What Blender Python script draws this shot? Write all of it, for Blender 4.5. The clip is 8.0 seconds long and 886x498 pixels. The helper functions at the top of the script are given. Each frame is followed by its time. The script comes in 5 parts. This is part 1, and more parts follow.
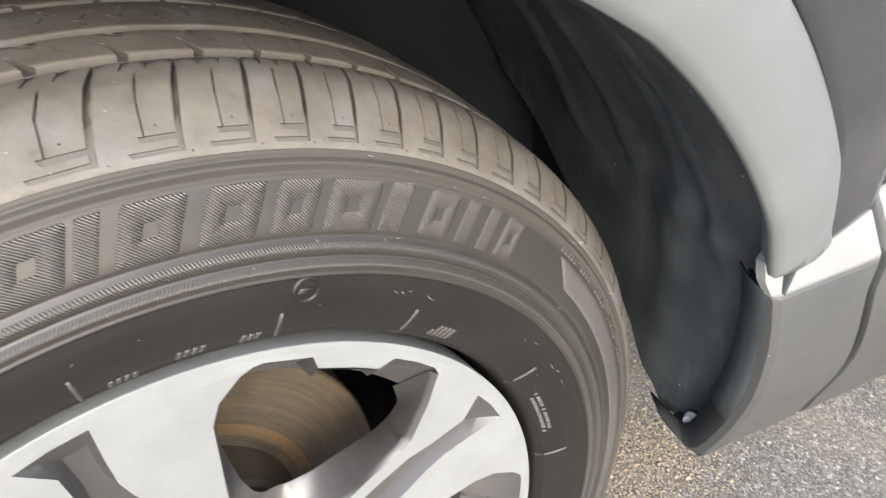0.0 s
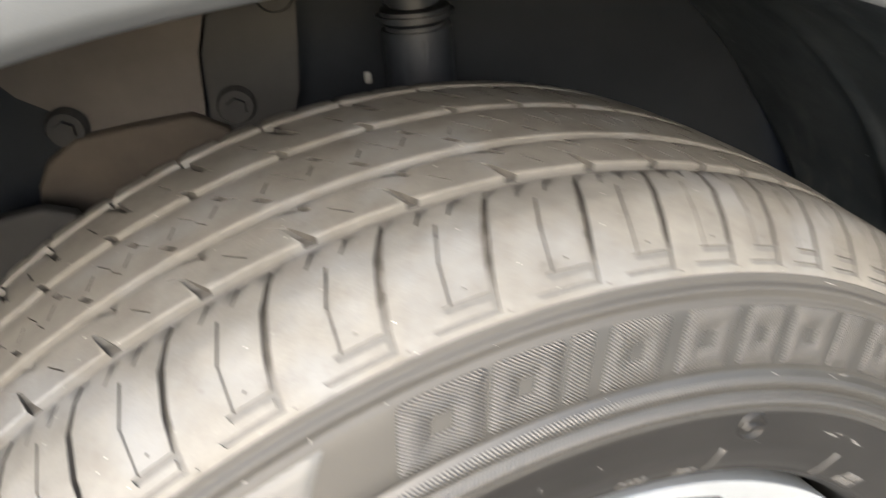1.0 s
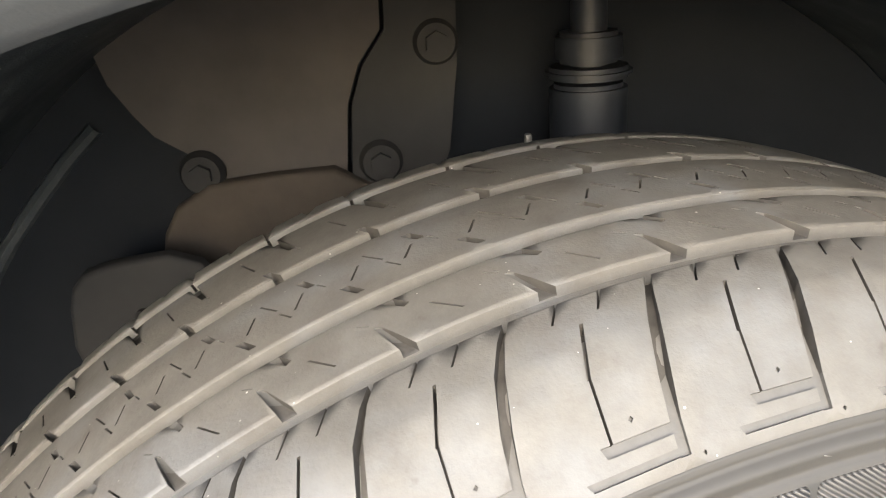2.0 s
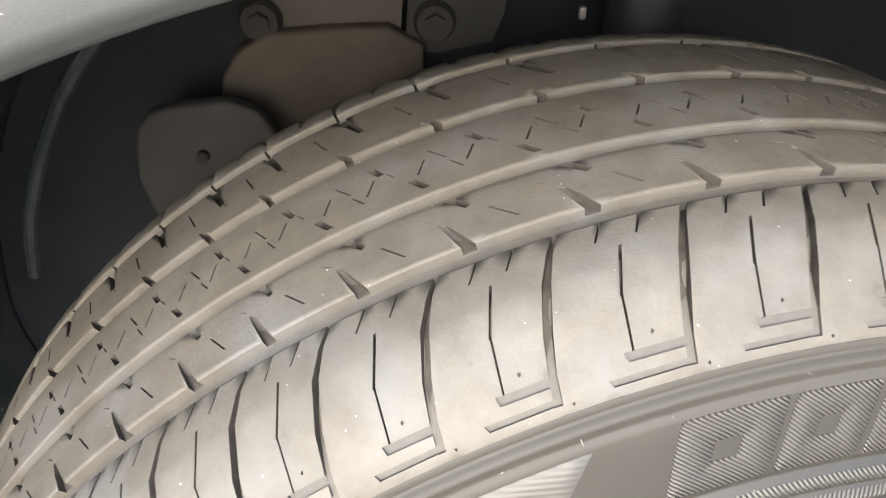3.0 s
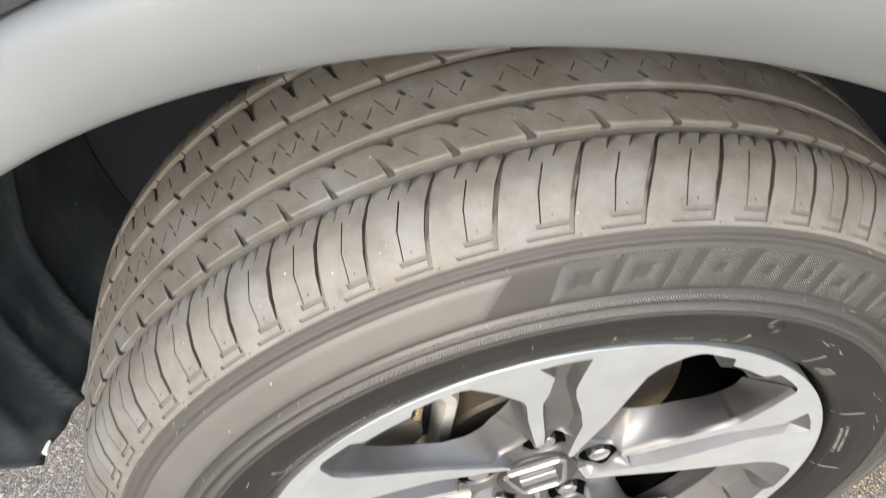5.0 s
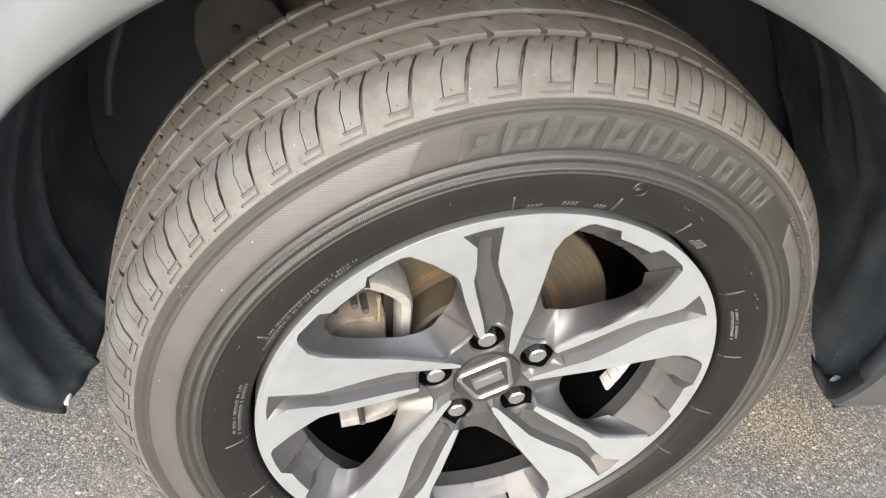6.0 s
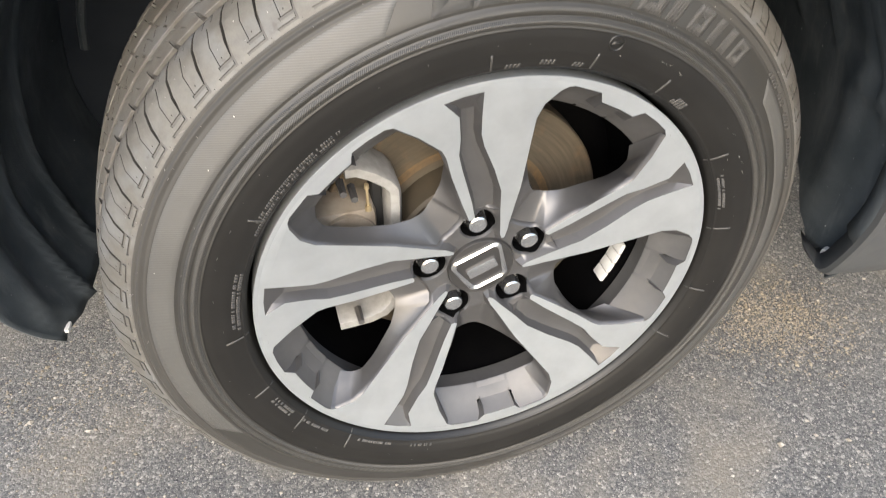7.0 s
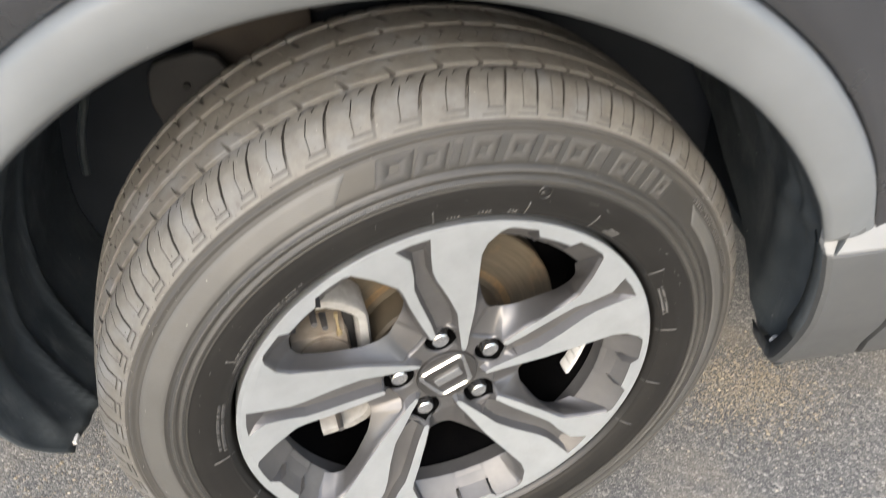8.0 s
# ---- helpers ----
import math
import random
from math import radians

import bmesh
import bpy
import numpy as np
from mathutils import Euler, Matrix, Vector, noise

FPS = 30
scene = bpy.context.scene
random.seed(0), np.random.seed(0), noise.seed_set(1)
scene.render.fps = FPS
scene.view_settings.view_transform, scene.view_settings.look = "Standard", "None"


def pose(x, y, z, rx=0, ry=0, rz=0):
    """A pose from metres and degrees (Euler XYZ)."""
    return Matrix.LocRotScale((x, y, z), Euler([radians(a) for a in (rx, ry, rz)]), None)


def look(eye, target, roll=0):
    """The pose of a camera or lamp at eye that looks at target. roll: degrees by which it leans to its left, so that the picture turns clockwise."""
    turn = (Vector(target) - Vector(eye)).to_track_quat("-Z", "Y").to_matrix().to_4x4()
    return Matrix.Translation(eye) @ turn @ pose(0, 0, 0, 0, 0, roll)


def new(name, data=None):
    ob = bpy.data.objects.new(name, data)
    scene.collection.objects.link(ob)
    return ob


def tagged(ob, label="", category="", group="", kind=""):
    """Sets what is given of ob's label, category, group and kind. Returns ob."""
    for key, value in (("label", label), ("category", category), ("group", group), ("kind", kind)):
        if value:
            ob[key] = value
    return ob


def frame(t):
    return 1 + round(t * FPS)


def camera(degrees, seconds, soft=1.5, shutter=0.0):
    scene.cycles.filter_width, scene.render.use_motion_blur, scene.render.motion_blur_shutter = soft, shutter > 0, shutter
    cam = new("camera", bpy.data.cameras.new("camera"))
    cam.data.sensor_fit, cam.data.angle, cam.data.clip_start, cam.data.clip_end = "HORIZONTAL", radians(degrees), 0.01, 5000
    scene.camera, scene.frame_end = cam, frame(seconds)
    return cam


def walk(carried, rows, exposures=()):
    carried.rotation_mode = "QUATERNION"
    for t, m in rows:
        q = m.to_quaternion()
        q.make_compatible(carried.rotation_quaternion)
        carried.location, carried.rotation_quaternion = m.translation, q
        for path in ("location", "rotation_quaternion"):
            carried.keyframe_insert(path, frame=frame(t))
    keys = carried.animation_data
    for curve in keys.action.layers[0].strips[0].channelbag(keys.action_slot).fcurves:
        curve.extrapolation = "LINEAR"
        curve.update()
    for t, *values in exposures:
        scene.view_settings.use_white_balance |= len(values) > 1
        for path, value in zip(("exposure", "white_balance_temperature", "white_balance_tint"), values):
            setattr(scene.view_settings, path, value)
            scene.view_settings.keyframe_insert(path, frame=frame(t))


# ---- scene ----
SOFT, SHUTTER = 1.1, 0.3
EXPOSURES = [(0.0, 2.22), (0.5, 2.40), (1.0, 2.6), (1.5, 2.68), (3.0, 2.52), (3.9, 2.5), (4.5, 2.18), (5.0, 2.12), (6.4, 2.00), (7.0, 1.82), (7.5, 1.80), (8.0, 1.86)]
# The camera: a hand-held shot round a front wheel. World: x to the rear of the car, y into the car, z up.
cam = camera(59.94, 8.0, soft=SOFT, shutter=SHUTTER)
ROWS = [
    (0, 0.0597, -0.3091, 0.8206, 53.71, 3.84, -23.96),
    (0.5, 0.0101, -0.3078, 0.8277, 57.22, 3.84, -20.38),
    (1, -0.0620, -0.2399, 0.8321, 60.89, 5.23, -13.31),
    (1.5, -0.1025, -0.1815, 0.7778, 67.75, 4.69, -8.89),
    (1.7, -0.1075, -0.1688, 0.7828, 69.17, 4.47, -7.89),
    (2.8, -0.1146, -0.2064, 0.8197, 60.17, 0.71, -2.87),
    (3, -0.1226, -0.1922, 0.8272, 56.22, -0.10, -2.73),
    (3.5, -0.1218, -0.1535, 0.8110, 53.57, -1.31, -2.41),
    (4, -0.1185, -0.1722, 0.8233, 51.28, -2.84, -2.00),
    (4.2, -0.1278, -0.2057, 0.8618, 49.45, -4.19, -1.48),
    (4.5, -0.1363, -0.2373, 0.9241, 44.57, -4.24, -0.83),
    (5, -0.1378, -0.3064, 0.9611, 42.42, -4.82, -0.64),
    (5.2, -0.1304, -0.3488, 0.9604, 43.27, -4.74, -1.03),
    (6.3, -0.0954, -0.5510, 0.9412, 50.66, -1.26, -4.07),
    (6.5, -0.0949, -0.5640, 0.9297, 50.24, -0.57, -4.74),
    (7, -0.0972, -0.5743, 0.8894, 48.07, 0.56, -6.30),
    (7.3, -0.1013, -0.5664, 0.8680, 47.82, 1.12, -7.05),
    (7.5, -0.0941, -0.5561, 0.8847, 47.80, 1.65, -7.28),
    (8, -0.0351, -0.5746, 1.0084, 50.05, 3.35, -6.91),
]
walk(cam, [(t, pose(*p)) for t, *p in ROWS], EXPOSURES)

# ---- daylight: a bright overcast sky with a weak, wide sun ----
world = bpy.data.worlds.new("sky")
scene.world = world
world.use_nodes = True
wn = world.node_tree.nodes
sky = wn.new("ShaderNodeTexSky")
sky.sky_type, sky.sun_disc = "NISHITA", False
sky.sun_elevation, sky.sun_rotation = radians(30), radians(190)
sky.air_density, sky.dust_density, sky.ozone_density = 1.0, 2.3, 1.0
wn["Background"].inputs["Strength"].default_value = 0.14
world.node_tree.links.new(sky.outputs["Color"], wn["Background"].inputs["Color"])
sun = new("sun", bpy.data.lights.new("sun", "SUN"))
sun.data.energy, sun.data.angle, sun.data.color = 0.75, radians(50), (1.0, 0.975, 0.93)
sun.matrix_world = look((-0.25, -2.0, 1.55), (0, 0, 0))

# ---- materials ----


def nodes(name, colour, rough, metal=0.0):
    """A new principled material; returns it, its node maker, its linker and its shader."""
    m = bpy.data.materials.new(name)
    m.use_nodes = True
    nt = m.node_tree
    sh = nt.nodes["Principled BSDF"]
    sh.inputs["Base Color"].default_value = (*colour, 1)
    sh.inputs["Roughness"].default_value = rough
    sh.inputs["Metallic"].default_value = metal
    return m, nt.nodes.new, nt.links.new, sh


def noise_tex(add, link, scale, detail=4.0, coord="Object", rough=0.6, stretch=None):
    co = add("ShaderNodeNewGeometry" if coord == "Position" else "ShaderNodeTexCoord")
    n = add("ShaderNodeTexNoise")
    n.inputs["Scale"].default_value, n.inputs["Detail"].default_value = scale, detail
    n.inputs["Roughness"].default_value = rough
    if stretch:
        mp = add("ShaderNodeMapping")
        mp.inputs["Scale"].default_value = stretch
        link(co.outputs[coord], mp.inputs["Vector"])
        link(mp.outputs["Vector"], n.inputs["Vector"])
    else:
        link(co.outputs[coord], n.inputs["Vector"])
    return n.outputs["Fac"]


def ramp(add, link, fac, stops):
    r = add("ShaderNodeValToRGB")
    el = r.color_ramp.elements
    while len(el) < len(stops):
        el.new(0.5)
    for e, (p, c) in zip(el, stops):
        e.position, e.color = p, (*c, 1)
    link(fac, r.inputs["Fac"])
    return r.outputs["Color"]


def mix(add, link, fac, a, b):
    m = add("ShaderNodeMix")
    m.data_type = "RGBA"
    for v, k in ((fac, 0), (a, 6), (b, 7)):
        if isinstance(v, (int, float)):
            m.inputs[k].default_value = v
        elif isinstance(v, tuple):
            m.inputs[k].default_value = (*v, 1)
        else:
            link(v, m.inputs[k])
    return m.outputs[2]


def math_node(add, link, op, a, b=0.0, c=0.0):
    m = add("ShaderNodeMath")
    m.operation = op
    for k, v in enumerate((a, b, c)):
        if isinstance(v, (int, float)):
            m.inputs[k].default_value = v
        else:
            link(v, m.inputs[k])
    return m.outputs[0]


def bump(add, link, sh, height, strength=0.3, distance=0.001):
    b = add("ShaderNodeBump")
    b.inputs["Strength"].default_value, b.inputs["Distance"].default_value = strength, distance
    link(height, b.inputs["Height"])
    link(b.outputs["Normal"], sh.inputs["Normal"])
    return b


def polar(add, link):
    """Angle (radians) and radius round the wheel's axle, from the object's own coordinates."""
    co = add("ShaderNodeTexCoord")
    se = add("ShaderNodeSeparateXYZ")
    link(co.outputs["Object"], se.inputs[0])
    x, z = se.outputs[0], se.outputs[2]
    ang = math_node(add, link, "ARCTAN2", z, x)
    xx = math_node(add, link, "MULTIPLY", x, x)
    rad = math_node(add, link, "SQRT", math_node(add, link, "MULTIPLY_ADD", z, z, xx))
    return ang, rad


def specks(add, link, scale, size, coord="Object", rare=0.86):
    """Little pale flecks: 1 inside a fleck, 0 outside."""
    co = add("ShaderNodeNewGeometry" if coord == "Position" else "ShaderNodeTexCoord")
    v = add("ShaderNodeTexVoronoi")
    v.inputs["Scale"].default_value = scale
    link(co.outputs[coord], v.inputs["Vector"])
    near = math_node(add, link, "LESS_THAN", v.outputs["Distance"], size)
    se = add("ShaderNodeSeparateColor")
    link(v.outputs["Color"], se.inputs[0])
    few = math_node(add, link, "GREATER_THAN", se.outputs[0], rare)
    return math_node(add, link, "MULTIPLY", near, few)


def mat_tread():
    """Worn, dusty brown-grey rubber: faint smears, scuffs with a cool bloom, flecks of grit."""
    m, add, link, sh = nodes("worn_tread_rubber", (0.1, 0.09, 0.08), 0.55)
    sh.inputs["Specular IOR Level"].default_value = 0.4
    big = noise_tex(add, link, 9, 4, "Position", 0.5)
    c = ramp(add, link, big, [(0.3, (0.097, 0.0915, 0.082)), (0.7, (0.128, 0.122, 0.109))])
    smear = ramp(add, link, noise_tex(add, link, 85, 5, "Position", 0.65), [(0.33, (0.80, 0.79, 0.77)), (0.68, (1.10, 1.09, 1.07))])
    mm = add("ShaderNodeMix")
    mm.data_type, mm.blend_type = "RGBA", "MULTIPLY"
    mm.inputs[0].default_value = 0.9
    link(c, mm.inputs[6])
    link(smear, mm.inputs[7])
    scuff = ramp(add, link, noise_tex(add, link, 26, 4, "Position", 0.55), [(0.50, (0, 0, 0)), (0.68, (0.6, 0.6, 0.6))])
    worn = mix(add, link, scuff, mm.outputs[2], (0.135, 0.137, 0.137))
    dirt = ramp(add, link, noise_tex(add, link, 38, 6, "Position", 0.7), [(0.52, (0, 0, 0)), (0.68, (0.5, 0.5, 0.5))])
    worn = mix(add, link, dirt, worn, (0.082, 0.073, 0.062))
    pits = ramp(add, link, noise_tex(add, link, 85, 3, "Position", 0.6), [(0.28, (0.55, 0.55, 0.55)), (0.34, (0, 0, 0))])
    worn = mix(add, link, pits, worn, (0.070, 0.063, 0.054))
    worn = mix(add, link, specks(add, link, 330, 0.085, "Position", 0.93), worn, (0.42, 0.40, 0.36))
    link(mix(add, link, specks(add, link, 120, 0.045, "Position", 0.86), worn, (0.48, 0.46, 0.42)), sh.inputs["Base Color"])
    link(math_node(add, link, "MULTIPLY_ADD", noise_tex(add, link, 40, 3, "Position"), -0.26, 0.70), sh.inputs["Roughness"])
    height = math_node(add, link, "MULTIPLY_ADD", noise_tex(add, link, 120, 3, "Position"), 2.0, noise_tex(add, link, 900, 2, "Position"))
    bump(add, link, sh, height, 0.16, 0.0008)
    return m


def mat_sidewall():
    """Black rubber with a film of road dust and herringbone bands moulded into it."""
    m, add, link, sh = nodes("sidewall_rubber", (0.04, 0.037, 0.033), 0.42)
    sh.inputs["Specular IOR Level"].default_value = 0.42
    big = noise_tex(add, link, 14, 5)
    c = ramp(add, link, big, [(0.3, (0.025, 0.0237, 0.0210)), (0.72, (0.039, 0.0371, 0.0330))])
    clean = ramp(add, link, noise_tex(add, link, 22, 4), [(0.3, (0.0082, 0.0076, 0.0066)), (0.75, (0.0135, 0.0126, 0.0110))])
    ang, rad = polar(add, link)
    c = mix(add, link, math_node(add, link, "LESS_THAN", rad, 0.2798), c, clean)
    shoulder = math_node(add, link, "GREATER_THAN", rad, 0.3235)
    c = mix(add, link, math_node(add, link, "MULTIPLY", shoulder, 0.35), c, (0.066, 0.062, 0.055))
    link(math_node(add, link, "MULTIPLY_ADD", shoulder, 0.22, 0.42), sh.inputs["Roughness"])
    # two herringbone strips beside the moulded ring, pale with settled dust; rib light and shade is coloured in
    inner = math_node(add, link, "COMPARE", rad, 0.2848, 0.0028)
    outer = math_node(add, link, "COMPARE", rad, 0.2932, 0.0026)
    swing = math_node(add, link, "SUBTRACT", inner, outer)
    slant = math_node(add, link, "MULTIPLY", math_node(add, link, "MULTIPLY", rad, 2600.0), swing)
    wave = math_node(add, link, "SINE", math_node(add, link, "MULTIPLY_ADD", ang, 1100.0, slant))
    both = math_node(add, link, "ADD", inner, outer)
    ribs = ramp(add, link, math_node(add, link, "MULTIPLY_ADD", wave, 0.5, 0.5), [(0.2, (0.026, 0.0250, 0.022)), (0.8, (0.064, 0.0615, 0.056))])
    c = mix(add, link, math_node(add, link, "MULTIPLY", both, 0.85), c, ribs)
    link(mix(add, link, specks(add, link, 150, 0.045), c, (0.45, 0.43, 0.4)), sh.inputs["Base Color"])
    hatch = math_node(add, link, "MULTIPLY", wave, both)
    h = math_node(add, link, "MULTIPLY_ADD", noise_tex(add, link, 500, 3), 0.25, hatch)
    bump(add, link, sh, h, 0.4, 0.0005)
    return m


def mat_hatched():
    """Rubber moulded in fine slanting ribs, as on the raised marks."""
    m, add, link, sh = nodes("hatched_rubber", (0.07, 0.065, 0.058), 0.42)
    ang, rad = polar(add, link)
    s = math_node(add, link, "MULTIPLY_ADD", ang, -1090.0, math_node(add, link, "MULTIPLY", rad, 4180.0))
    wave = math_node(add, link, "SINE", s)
    # the ribs' lit and shaded sides are coloured in along the wave
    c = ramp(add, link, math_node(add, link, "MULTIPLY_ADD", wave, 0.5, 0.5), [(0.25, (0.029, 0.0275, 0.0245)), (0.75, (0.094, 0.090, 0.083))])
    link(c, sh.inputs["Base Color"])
    bump(add, link, sh, wave, 0.6, 0.0005)
    return m


def mat_panel():
    """Rubber greyed for dust and caught light, with very fine level ribs."""
    m, add, link, sh = nodes("ribbed_rubber", (0.1, 0.095, 0.088), 0.5)
    co = add("ShaderNodeTexCoord")
    se = add("ShaderNodeSeparateXYZ")
    link(co.outputs["Object"], se.inputs[0])
    wave = math_node(add, link, "SINE", math_node(add, link, "MULTIPLY", se.outputs[2], 3500.0))
    c = ramp(add, link, noise_tex(add, link, 12, 4), [(0.3, (0.080, 0.0775, 0.0715)), (0.7, (0.100, 0.0975, 0.0905))])
    # darker lines along the wave put the ribs' shade into the colour
    c = mix(add, link, math_node(add, link, "MULTIPLY_ADD", wave, 0.13, 0.27), c, (0.026, 0.025, 0.022))
    link(mix(add, link, specks(add, link, 110, 0.05), c, (0.5, 0.48, 0.44)), sh.inputs["Base Color"])
    bump(add, link, sh, wave, 0.2, 0.0004)
    return m


def mat_machined():
    m, add, link, sh = nodes("machined_aluminium", (0.60, 0.61, 0.60), 0.34, 0.75)
    rad = polar(add, link)[1]
    rings = math_node(add, link, "SINE", math_node(add, link, "MULTIPLY", rad, 14000.0))
    n = noise_tex(add, link, 30, 4)
    link(ramp(add, link, n, [(0.3, (0.50, 0.525, 0.53)), (0.7, (0.58, 0.605, 0.61))]), sh.inputs["Base Color"])
    bump(add, link, sh, rings, 0.05, 0.0001)
    return m


def mat_plain(name, dark, light, rough, metal=0.0, scale=25, grain=600, strength=0.15, dust=0.0, coat=0.0, shine=0.5):
    """Paint, plastic or metal with mottling at two scales and, if wanted, flecks of dust."""
    m, add, link, sh = nodes(name, dark, rough, metal)
    c = ramp(add, link, noise_tex(add, link, scale, 5), [(0.32, dark), (0.7, light)])
    if dust:
        c = mix(add, link, specks(add, link, 90, 0.05 * dust), c, (0.5, 0.48, 0.44))
    link(c, sh.inputs["Base Color"])
    rr = math_node(add, link, "MULTIPLY_ADD", noise_tex(add, link, scale * 3, 3), 0.16, rough - 0.08)
    link(rr, sh.inputs["Roughness"])
    if strength:
        bump(add, link, sh, noise_tex(add, link, grain, 2), strength, 0.0005)
    sh.inputs["Specular IOR Level"].default_value = shine
    sh.inputs["Coat Weight"].default_value = coat
    sh.inputs["Coat Roughness"].default_value = 0.08
    return m


def mat_liner():
    """Black grained plastic with a film of dust, long pale streaks and flecks of grit."""
    m, add, link, sh = nodes("black_liner_plastic", (0.03, 0.036, 0.04), 0.5)
    c = ramp(add, link, noise_tex(add, link, 14, 5), [(0.32, (0.026, 0.033, 0.038)), (0.7, (0.058, 0.066, 0.071))])
    streak = ramp(add, link, noise_tex(add, link, 9, 6, rough=0.65, stretch=(4.5, 4.5, 0.8)), [(0.54, (0, 0, 0)), (0.74, (0.55, 0.55, 0.55))])
    c = mix(add, link, streak, c, (0.125, 0.132, 0.133))
    c = mix(add, link, specks(add, link, 70, 0.07, rare=0.88), c, (0.42, 0.42, 0.40))
    c = mix(add, link, specks(add, link, 210, 0.10, rare=0.93), c, (0.36, 0.36, 0.34))
    link(c, sh.inputs["Base Color"])
    link(math_node(add, link, "MULTIPLY_ADD", noise_tex(add, link, 30, 4), 0.3, 0.36), sh.inputs["Roughness"])
    h = math_node(add, link, "MULTIPLY_ADD", noise_tex(add, link, 22, 4), 5.0, noise_tex(add, link, 900, 2))
    bump(add, link, sh, h, 0.3, 0.0009)
    sh.inputs["Specular IOR Level"].default_value = 0.4
    return m


def mat_disc():
    m, add, link, sh = nodes("rusty_brake_disc", (0.25, 0.16, 0.08), 0.55, 0.35)
    ang, rad = polar(add, link)
    rings = add("ShaderNodeTexNoise")
    rings.inputs["Scale"].default_value, rings.inputs["Detail"].default_value = 1.0, 4
    co = add("ShaderNodeCombineXYZ")
    link(math_node(add, link, "MULTIPLY", rad, 300.0), co.inputs[0])
    link(math_node(add, link, "MULTIPLY", ang, 2.0), co.inputs[1])
    link(co.outputs[0], rings.inputs["Vector"])
    spots = noise_tex(add, link, 38, 6, rough=0.7)
    c1 = ramp(add, link, rings.outputs["Fac"], [(0.3, (0.060, 0.049, 0.034)), (0.7, (0.098, 0.081, 0.057))])
    c2 = ramp(add, link, spots, [(0.36, (0.030, 0.022, 0.015)), (0.50, (0.088, 0.066, 0.040)), (0.68, (0.24, 0.135, 0.050))])
    f = ramp(add, link, noise_tex(add, link, 13, 5), [(0.42, (0, 0, 0)), (0.70, (0.7, 0.7, 0.7))])
    # a broken ring of bright rust round the hat
    near = math_node(add, link, "COMPARE", rad, 0.0985, 0.0045)
    rust = math_node(add, link, "MULTIPLY", near, math_node(add, link, "MULTIPLY", math_node(add, link, "POWER", spots, 2.0), 1.5))
    c = mix(add, link, rust, mix(add, link, f, c1, c2), (0.22, 0.130, 0.050))
    link(c, sh.inputs["Base Color"])
    bump(add, link, sh, rings.outputs["Fac"], 0.2, 0.0006)
    return m


def mat_asphalt():
    """Worn grey asphalt: fine stones of many greys, a few pale chips, faint sandy stains."""
    m, add, link, sh = nodes("asphalt", (0.12, 0.12, 0.12), 0.85)
    co = add("ShaderNodeTexCoord")
    tones, heights = [], []
    for scale, stops in ((240, [(0.0, (0.060, 0.059, 0.058)), (0.45, (0.120, 0.117, 0.111)), (0.82, (0.195, 0.187, 0.170)), (0.93, (0.30, 0.280, 0.245)), (1.0, (0.55, 0.52, 0.46))]),
                         (600, [(0.0, (0.050, 0.050, 0.049)), (0.6, (0.150, 0.146, 0.139)), (0.90, (0.26, 0.246, 0.220)), (1.0, (0.58, 0.55, 0.49))])):
        v = add("ShaderNodeTexVoronoi")
        v.inputs["Scale"].default_value = scale
        link(co.outputs["Object"], v.inputs["Vector"])
        se = add("ShaderNodeSeparateColor")
        link(v.outputs["Color"], se.inputs[0])
        tones.append(ramp(add, link, se.outputs[0], stops))
        heights.append(v.outputs["Distance"])
    c = mix(add, link, 0.55, *tones)
    worn = ramp(add, link, noise_tex(add, link, 2.1, 4), [(0.35, (0.86, 0.86, 0.86)), (0.7, (1.18, 1.17, 1.15))])
    mm = add("ShaderNodeMix")
    mm.data_type, mm.blend_type = "RGBA", "MULTIPLY"
    mm.inputs[0].default_value = 1.0
    link(c, mm.inputs[6])
    link(worn, mm.inputs[7])
    sandy = ramp(add, link, noise_tex(add, link, 4.5, 5), [(0.50, (0, 0, 0)), (0.70, (0.55, 0.55, 0.55))])
    link(mix(add, link, sandy, mm.outputs[2], (0.27, 0.235, 0.18)), sh.inputs["Base Color"])
    h = math_node(add, link, "MULTIPLY_ADD", heights[1], 0.5, heights[0])
    b = bump(add, link, sh, h, 0.38, 0.003)
    b.invert = True
    return m


# shade inside slots and sipes is put into the colour: darker than the tread
SLOT = mat_plain("slot_shade_rubber", (0.034, 0.031, 0.027), (0.066, 0.060, 0.051), 0.75, 0.0, 120, 700, 0.2)
# shallow bars: cleaner rubber, also darkened for the dimmer light in the recess
MOULD = mat_plain("clean_shaded_rubber", (0.072, 0.069, 0.062), (0.094, 0.090, 0.082), 0.7, 0.0, 120, 700, 0.2)
TREAD, SIDE, HATCH = mat_tread(), mat_sidewall(), mat_hatched()
PANEL = mat_panel()
MACHINED = mat_machined()
DARKPAINT = mat_plain("dark_grey_wheel_paint", (0.105, 0.102, 0.101), (0.127, 0.124, 0.123), 0.47, 0.65, 20, 900, 0.05, 0.0, 0.15)
CHROME = mat_plain("chrome", (0.58, 0.58, 0.58), (0.68, 0.68, 0.67), 0.2, 0.95, 40, 900, 0.02)
BARREL = mat_plain("grey_barrel_paint", (0.092, 0.090, 0.089), (0.125, 0.122, 0.120), 0.5, 0.45, 20, 900, 0.05)
BLACKCAP = mat_plain("cap_enamel", (0.030, 0.029, 0.028), (0.045, 0.043, 0.041), 0.35, 0.2)
# near black: the shade deep inside the wheel is put into the colour
HOLE = mat_plain("shadow_black_metal", (0.0015, 0.0015, 0.0018), (0.003, 0.003, 0.003), 0.95, 0.0, shine=0.03)
DISC = mat_disc()
